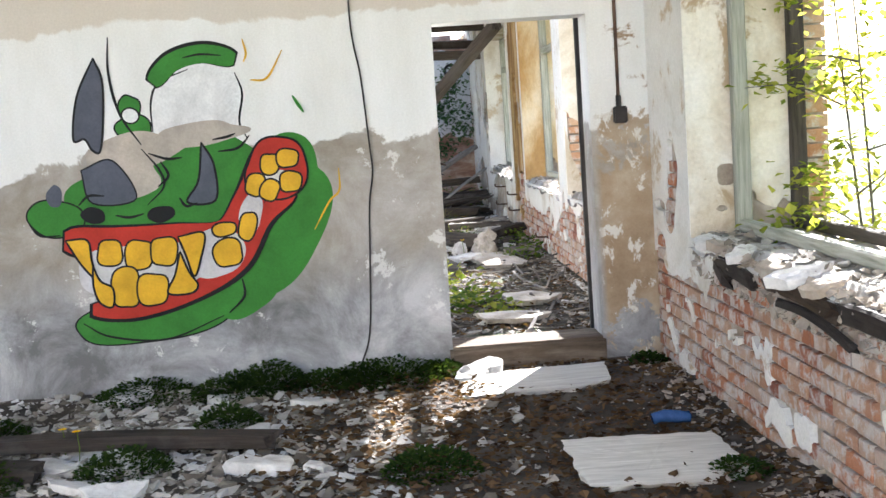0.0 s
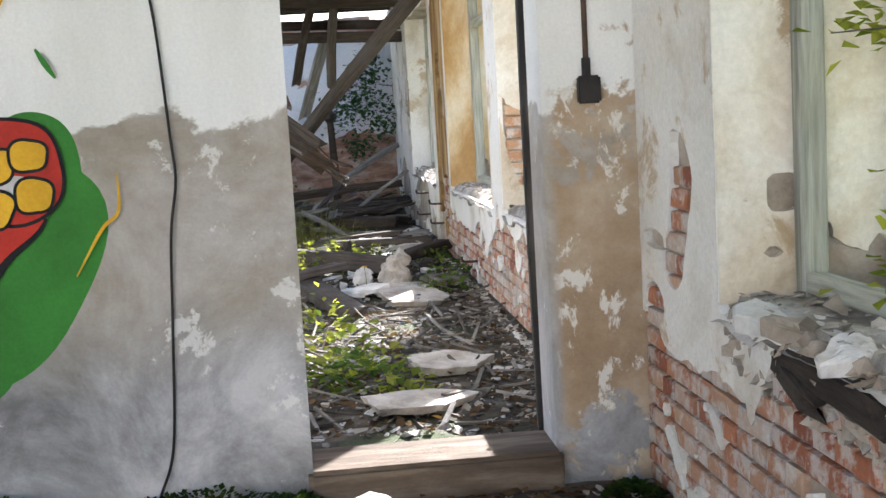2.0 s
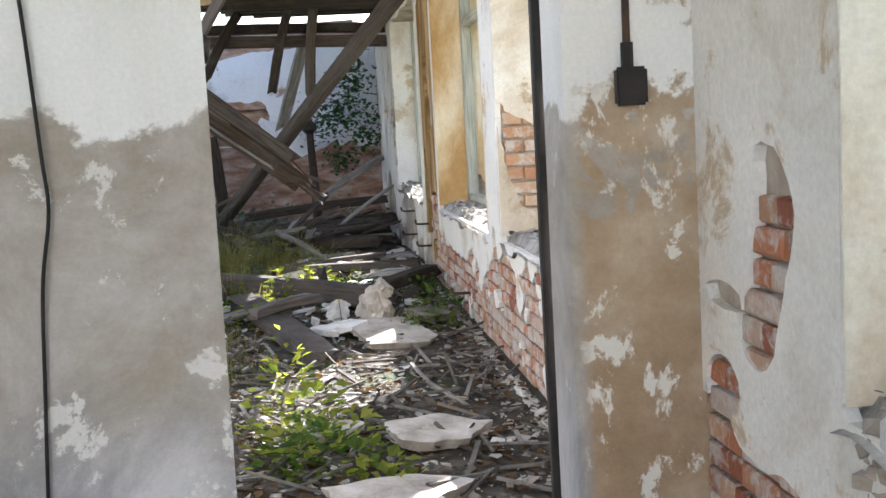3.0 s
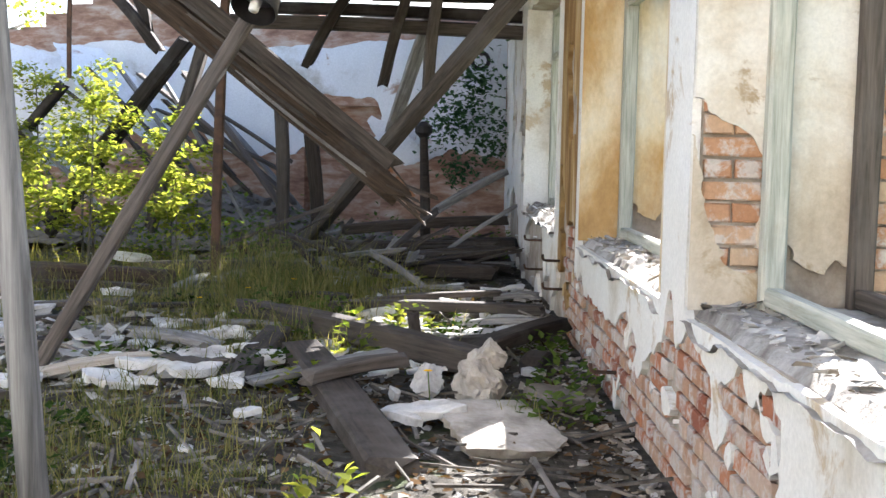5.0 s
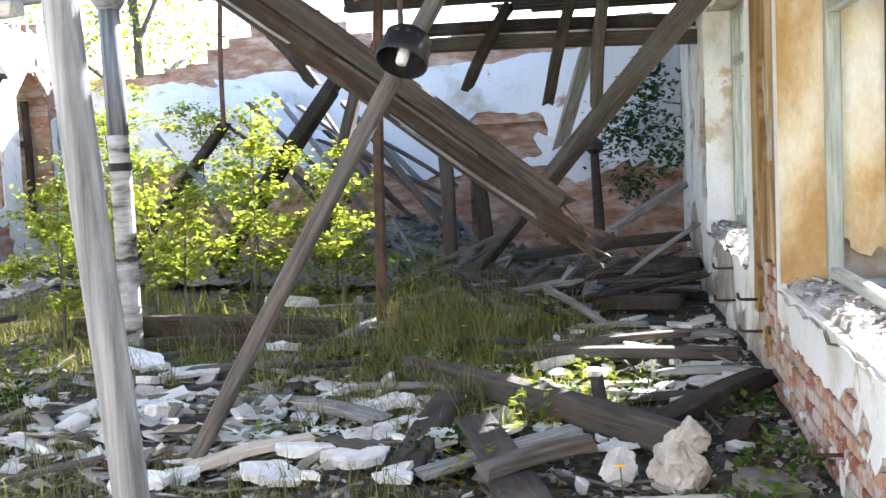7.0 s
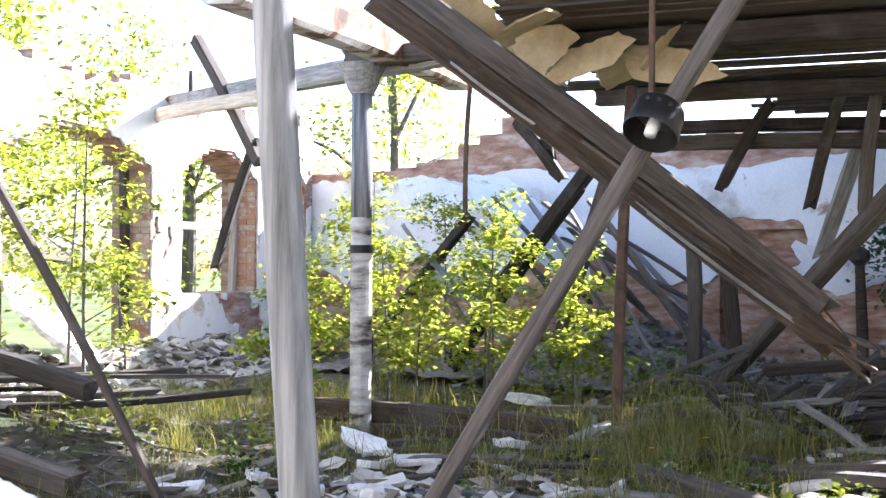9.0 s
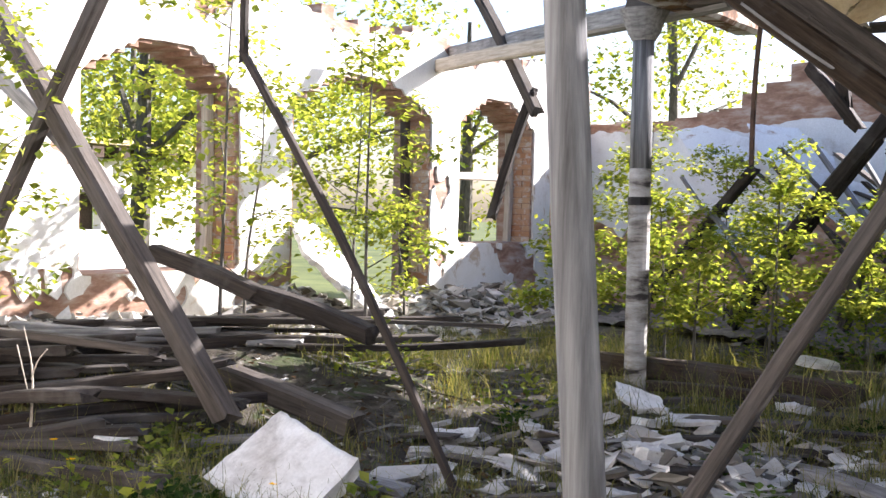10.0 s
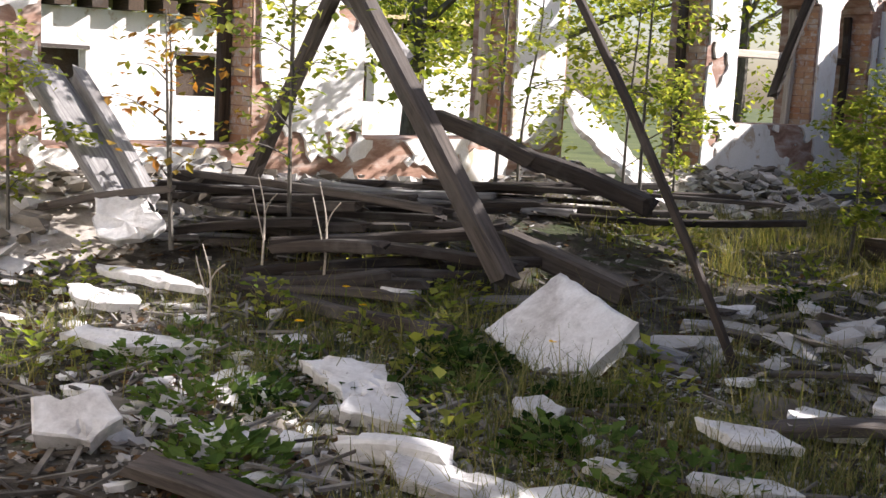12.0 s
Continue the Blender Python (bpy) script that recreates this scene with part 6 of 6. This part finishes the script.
for _ in range(1100):
    c = rng.choice(((0.75, 2.25), (0.5, 2.0), (0.95, 1.9), (0.35, 1.75), (1.0, 1.5), (0.85, 2.5), (0.6, 1.2)))
    x, z = rng.gauss(c[0], 0.16), rng.gauss(c[1], 0.16)
    leaf_quads(vs, fs, (min(x, 1.2), YE - 0.1 - rng.random() * 0.25, max(0.5, z)), (rng.uniform(-1, 1), -0.6, rng.uniform(-1, 0.3)), 0.085 * rng.uniform(0.6, 1.3), rng)
stuff("ivy", vs, fs, IVY, "blue-green creeper on the end wall", "creeper")

# ---------------------------------------------------------------- outside
shed = thing("shed", "long low whitewashed shed with a tiled eave", "building", (-22, 14, -0.28))
OPENINGS = [(-2.6, -1.6), (1.65, 2.63), (4.68, 5.85), (9.2, 10.2)]
edges = [-14] + [v for o in OPENINGS for v in o] + [16]
for a, b in zip(edges[0::2], edges[1::2]):
    bm = bmesh.new()
    add_box(bm, -0.3, 0, a, b, 0, 2.95)
    part("wall_panel", bm, WHITE, shed)
for a, b in OPENINGS:
    for z0, z1 in ((0, 1.24), (2.12, 2.95)):
        bm = bmesh.new()
        add_box(bm, -0.3, 0, a, b, z0, z1)
        part("wall_panel", bm, WHITE, shed)
    bm = bmesh.new()
    add_box(bm, -0.42, -0.34, a, b, 1.24, 2.12)
    part("shutter", bm, BROWNWOOD, shed, "brown boarded window")
    bm = bmesh.new()
    add_box(bm, -0.02, 0.03, a - 0.08, b + 0.08, 2.12, 2.2)
    part("lintel", bm, OLDWOOD, shed)
bm = bmesh.new()
add_box(bm, -5, 0.45, -14, 16, 3.28, 3.40)
part("roof", bm, CARD, shed)
for k in range(38):
    bm = bmesh.new()
    add_box(bm, -0.3, 0.4, -13.8 + k * 0.78, -13.46 + k * 0.78, 2.96, 3.22)
    part("rafter_end", bm, BROWNWOOD, shed)


def tree(at, height, spread, seed, n=1500, leaf=0.4):
    rng = random.Random(seed)
    root = thing("tree", "tall leafy tree behind the shed", "tree", at, "background trees")
    trunk = part("trunk", tube_bm(smooth_path([(0, 0, -0.2), (0.1, 0.05, height * 0.4), (0, 0.2, height * 0.9)], 5), [0.22 * (1 - 0.08 * i) for i in range(11)], 8), BARK, root)
    vs, fs = [], []
    blobs = [(rng.gauss(0, spread * 0.5), rng.gauss(0, spread * 0.5), height * rng.uniform(0.25, 1.0), rng.uniform(0.5, 1.1) * spread * 0.45) for _ in range(14)]
    for x, y, z, r in blobs[:6]:
        part("limb", tube_bm([(0, 0.1, z * 0.7), (x * 0.6, y * 0.6, z * 0.92), (x, y, z)], [0.07, 0.05, 0.02], 5), BARK, trunk)
    for _ in range(n):
        x, y, z, r = rng.choice(blobs)
        leaf_quads(vs, fs, (x + rng.gauss(0, r * 0.6), y + rng.gauss(0, r * 0.6), z + rng.gauss(0, r * 0.5)), (rng.uniform(-1, 1), rng.uniform(-1, 1), rng.uniform(-1, 0.4)), leaf * rng.uniform(0.6, 1.3), rng)
    me = bpy.data.meshes.new("crown")
    me.from_pydata([tuple(v) for v in vs], [], fs)
    me.materials.append(LEAF)
    new("crown", me).parent = root


rng = random.Random(15)
for k in range(16):
    tree((rng.uniform(-42, -29), -2 + k * 3.0 + rng.uniform(-1, 1), -0.28), rng.uniform(7, 11), 3.2, 700 + k, 2200, 0.28)
for k, (x, y) in enumerate(((-13.5, 27), (-10, 30), (-15, 22), (-13, 17.5))):
    tree((x, y, -0.28), rng.uniform(5.5, 8), 2.6, 800 + k, 3600, 0.15)


# ---------------------------------------------------------------- small things
for y, z in ((13.6, 0.64), (13.55, 0.43), (15.3, 0.66), (15.25, 0.4), (10.9, 0.32)):
    hook = tagged(link("iron_hook", tube_bm(smooth_path([(XI + 0.02, y, z), (XI - 0.10, y, z), (XI - 0.16, y - 0.02, z + 0.01), (XI - 0.17, y - 0.02, z + 0.05)], 4), 0.011, 6), STEEL, True), "rusty iron hook sticking out of the wall", "hook", "iron hooks")
rng = random.Random(120)
for k, (x, y, h) in enumerate(((-5.55, 10.35, 0.75), (-6.15, 10.3, 0.7), (-5.0, 9.2, 0.5))):
    z = ground2(x, y)
    stem = thing("dead_stem", "pale dead forked stem standing in the rubble", "stem", (x, y, z), "dead stems")
    stalk = part("stalk", tube_bm(smooth_path([(0, 0, -0.05), (0.03, 0, h * 0.4), (0.0, 0.02, h * 0.7), (-0.08, 0.02, h)], 4), [0.010 - 0.0006 * i for i in range(13)], 6), PALEWOOD, stem)
    for s in (-1, 1):
        part("twig", tube_bm(smooth_path([(0.01, 0.01, h * (0.5 + 0.1 * s)), (0.08 * s, 0, h * 0.75), (0.14 * s, 0.02, h * 0.85)], 4), 0.004, 5), PALEWOOD, stalk)
YELLOW = leafy("dandelion_petal", (0.75, 0.42, 0.01), (0.85, 0.55, 0.02), 0.3)
for k, (x, y) in enumerate(((-4.6, 9.9), (-3.6, 10.3), (-4.2, 9.2), (-5.0, 10.1), (-1.2, 14.0), (-0.9, 14.5), (-1.5, 13.6), (0.25, 10.5), (-2.3, 4.3), (-2.2, 4.2), (-1.0, 15.0))):
    z = ground2(x, y) if y > 6 else ground1(x, y)
    h = rng.uniform(0.12, 0.28)
    fl = thing("dandelion", "yellow dandelion flower on a thin stalk", "flower", (x, y, z), "dandelions")
    part("stalk", tube_bm([(0, 0, -0.02), (0.01, 0, h * 0.5), (0.0, 0.01, h)], 0.003, 5), LEAF_DARK, fl)
    bm = bmesh.new()
    for q in range(14):
        a = 2 * math.pi * q / 14
        c = [bm.verts.new((u * math.cos(a) - w * math.sin(a), 0.01 + u * math.sin(a) + w * math.cos(a), h + zz)) for u, w, zz in ((0, 0, 0), (0.016, -0.004, 0.006), (0.024, 0, 0.003), (0.016, 0.004, 0.006))]
        bm.faces.new(c)
    part("petals", bm, YELLOW, fl)
# collapsed roof against the far end
for at, rx, ry, turn in (((-4.35, 20.9, 2.35), 0.75, 0.34, (38, 34, -18)), ((-3.55, 20.6, 1.75), 0.55, 0.3, (52, 42, -12)), ((-5.6, 21.6, 2.55), 0.8, 0.3, (55, 12, -10)), ((-0.25, 20.3, 1.55), 0.5, 0.22, (60, 38, -8)), ((-4.9, 20.6, 1.3), 0.6, 0.3, (40, 20, 30))):
    slab("roofing_sheet", at, rx, ry, 0.02, BLUEWHITE, "bent pale sheet of roofing slid down against the end wall", turn, "sheet", "collapsed roof", rough=0.1)
rng = random.Random(131)
for k in range(16):
    x, y = rng.uniform(-6.0, -2.6), rng.uniform(19.6, 21.2)
    timber("roof_board", (x, y, rng.uniform(1.6, 2.7)), (x + rng.uniform(0.7, 1.9), y - rng.uniform(0.2, 0.7), rng.uniform(0.4, 1.3)), rng.uniform(0.06, 0.14), 0.04, rng.choice((GREYWOOD, OLDWOOD, DARKWOOD, OLDWOOD)), "weathered board of the collapsed roof", "board", "collapsed roof")
for p0, p1 in (((-4.6, 19.4, 0.3), (-2.9, 19.0, 2.5)), ((-6.2, 20.4, 0.4), (-4.6, 20.0, 2.2))):
    timber("roof_strut", p0, p1, 0.14, 0.12, DARKWOOD, "dark fallen roof strut leaning", "beam", "roof struts")


# ---------------------------------------------------------------- single bricks
def brick_mesh(l, h, d, seed):
    rng = random.Random(seed)
    bm = bmesh.new()
    c = 0.006
    vs = []
    for x, s in ((0.0, 0), (d - c, 0), (d, c)):
        for y, z in ((-l / 2 + s, -h / 2 + s), (l / 2 - s, -h / 2 + s), (l / 2 - s, h / 2 - s), (-l / 2 + s, h / 2 - s)):
            vs.append(bm.verts.new((-x, y + rng.uniform(-1, 1) * 0.004, z + rng.uniform(-1, 1) * 0.003)))
    for a in (0, 4):
        for k in range(4):
            bm.faces.new((vs[a + k], vs[a + (k + 1) % 4], vs[a + 4 + (k + 1) % 4], vs[a + 4 + k]))
    bm.faces.new(vs[8:12])
    bmesh.ops.recalc_face_normals(bm, faces=bm.faces)
    me = bpy.data.meshes.new("brick")
    bm.to_mesh(me)
    bm.free()
    me.materials.append(BRICK)
    return me


FULL = [brick_mesh(0.245, 0.07, 0.03, k) for k in range(6)]
HEADER = [brick_mesh(0.118, 0.07, 0.03, 20 + k) for k in range(4)]
rng = random.Random(5)


def lay(y0, y1, z0, z1, keep, limit):
    n = 0
    row = 0
    z = z0 + 0.04
    while z < z1:
        y = y0 - rng.uniform(0, 0.2)
        while y < y1:
            header = (row % 2 == 1)
            l = 0.13 if header else 0.257
            if keep(y + l / 2, z) < 0.03 and n < limit and rng.random() > 0.03:
                ob = new("brick", rng.choice(HEADER if header else FULL))
                ob.location = (XI - rng.uniform(-0.008, 0.002), y + l / 2, z)
                ob.rotation_euler = (rng.uniform(-0.012, 0.012), rng.uniform(-0.02, 0.02), rng.uniform(-0.02, 0.02))
                ob.parent = east
                n += 1
            y += l
        row += 1
        z += 0.083
    return n


def bare(f):
    def g(u, v):
        return 1.0 if any(a - 0.1 < u < b + 0.1 and v > SILL - 0.06 for a, b in WINDOWS) else f(u, v)
    return g


lay(2.0, 5.78, 0.0, 1.35, bare(keep_room1), 290)
lay(6.3, 13.2, 0.12, 0.95, bare(keep_room2), 300)
# orange brick showing in the reveal of the third window
win3 = bpy.data.objects["window_3"]
for l, n in ((0.225, 1), (0.108, 2)):
    for r in range(n - 1, 9, 2):
        for k in range(n):
            me = brick_mesh(l, 0.07, 0.022, 40 + r)
            me.materials[0] = BRICK_ORANGE
            ob = new("brick", me)
            ob.parent = win3
            ob.matrix_basis = Matrix.Translation(-win3.location) @ pose(1.385 + (k - (n - 1) / 2) * 0.118, 9.33, 1.0 + r * 0.083, 0, 0, 90)
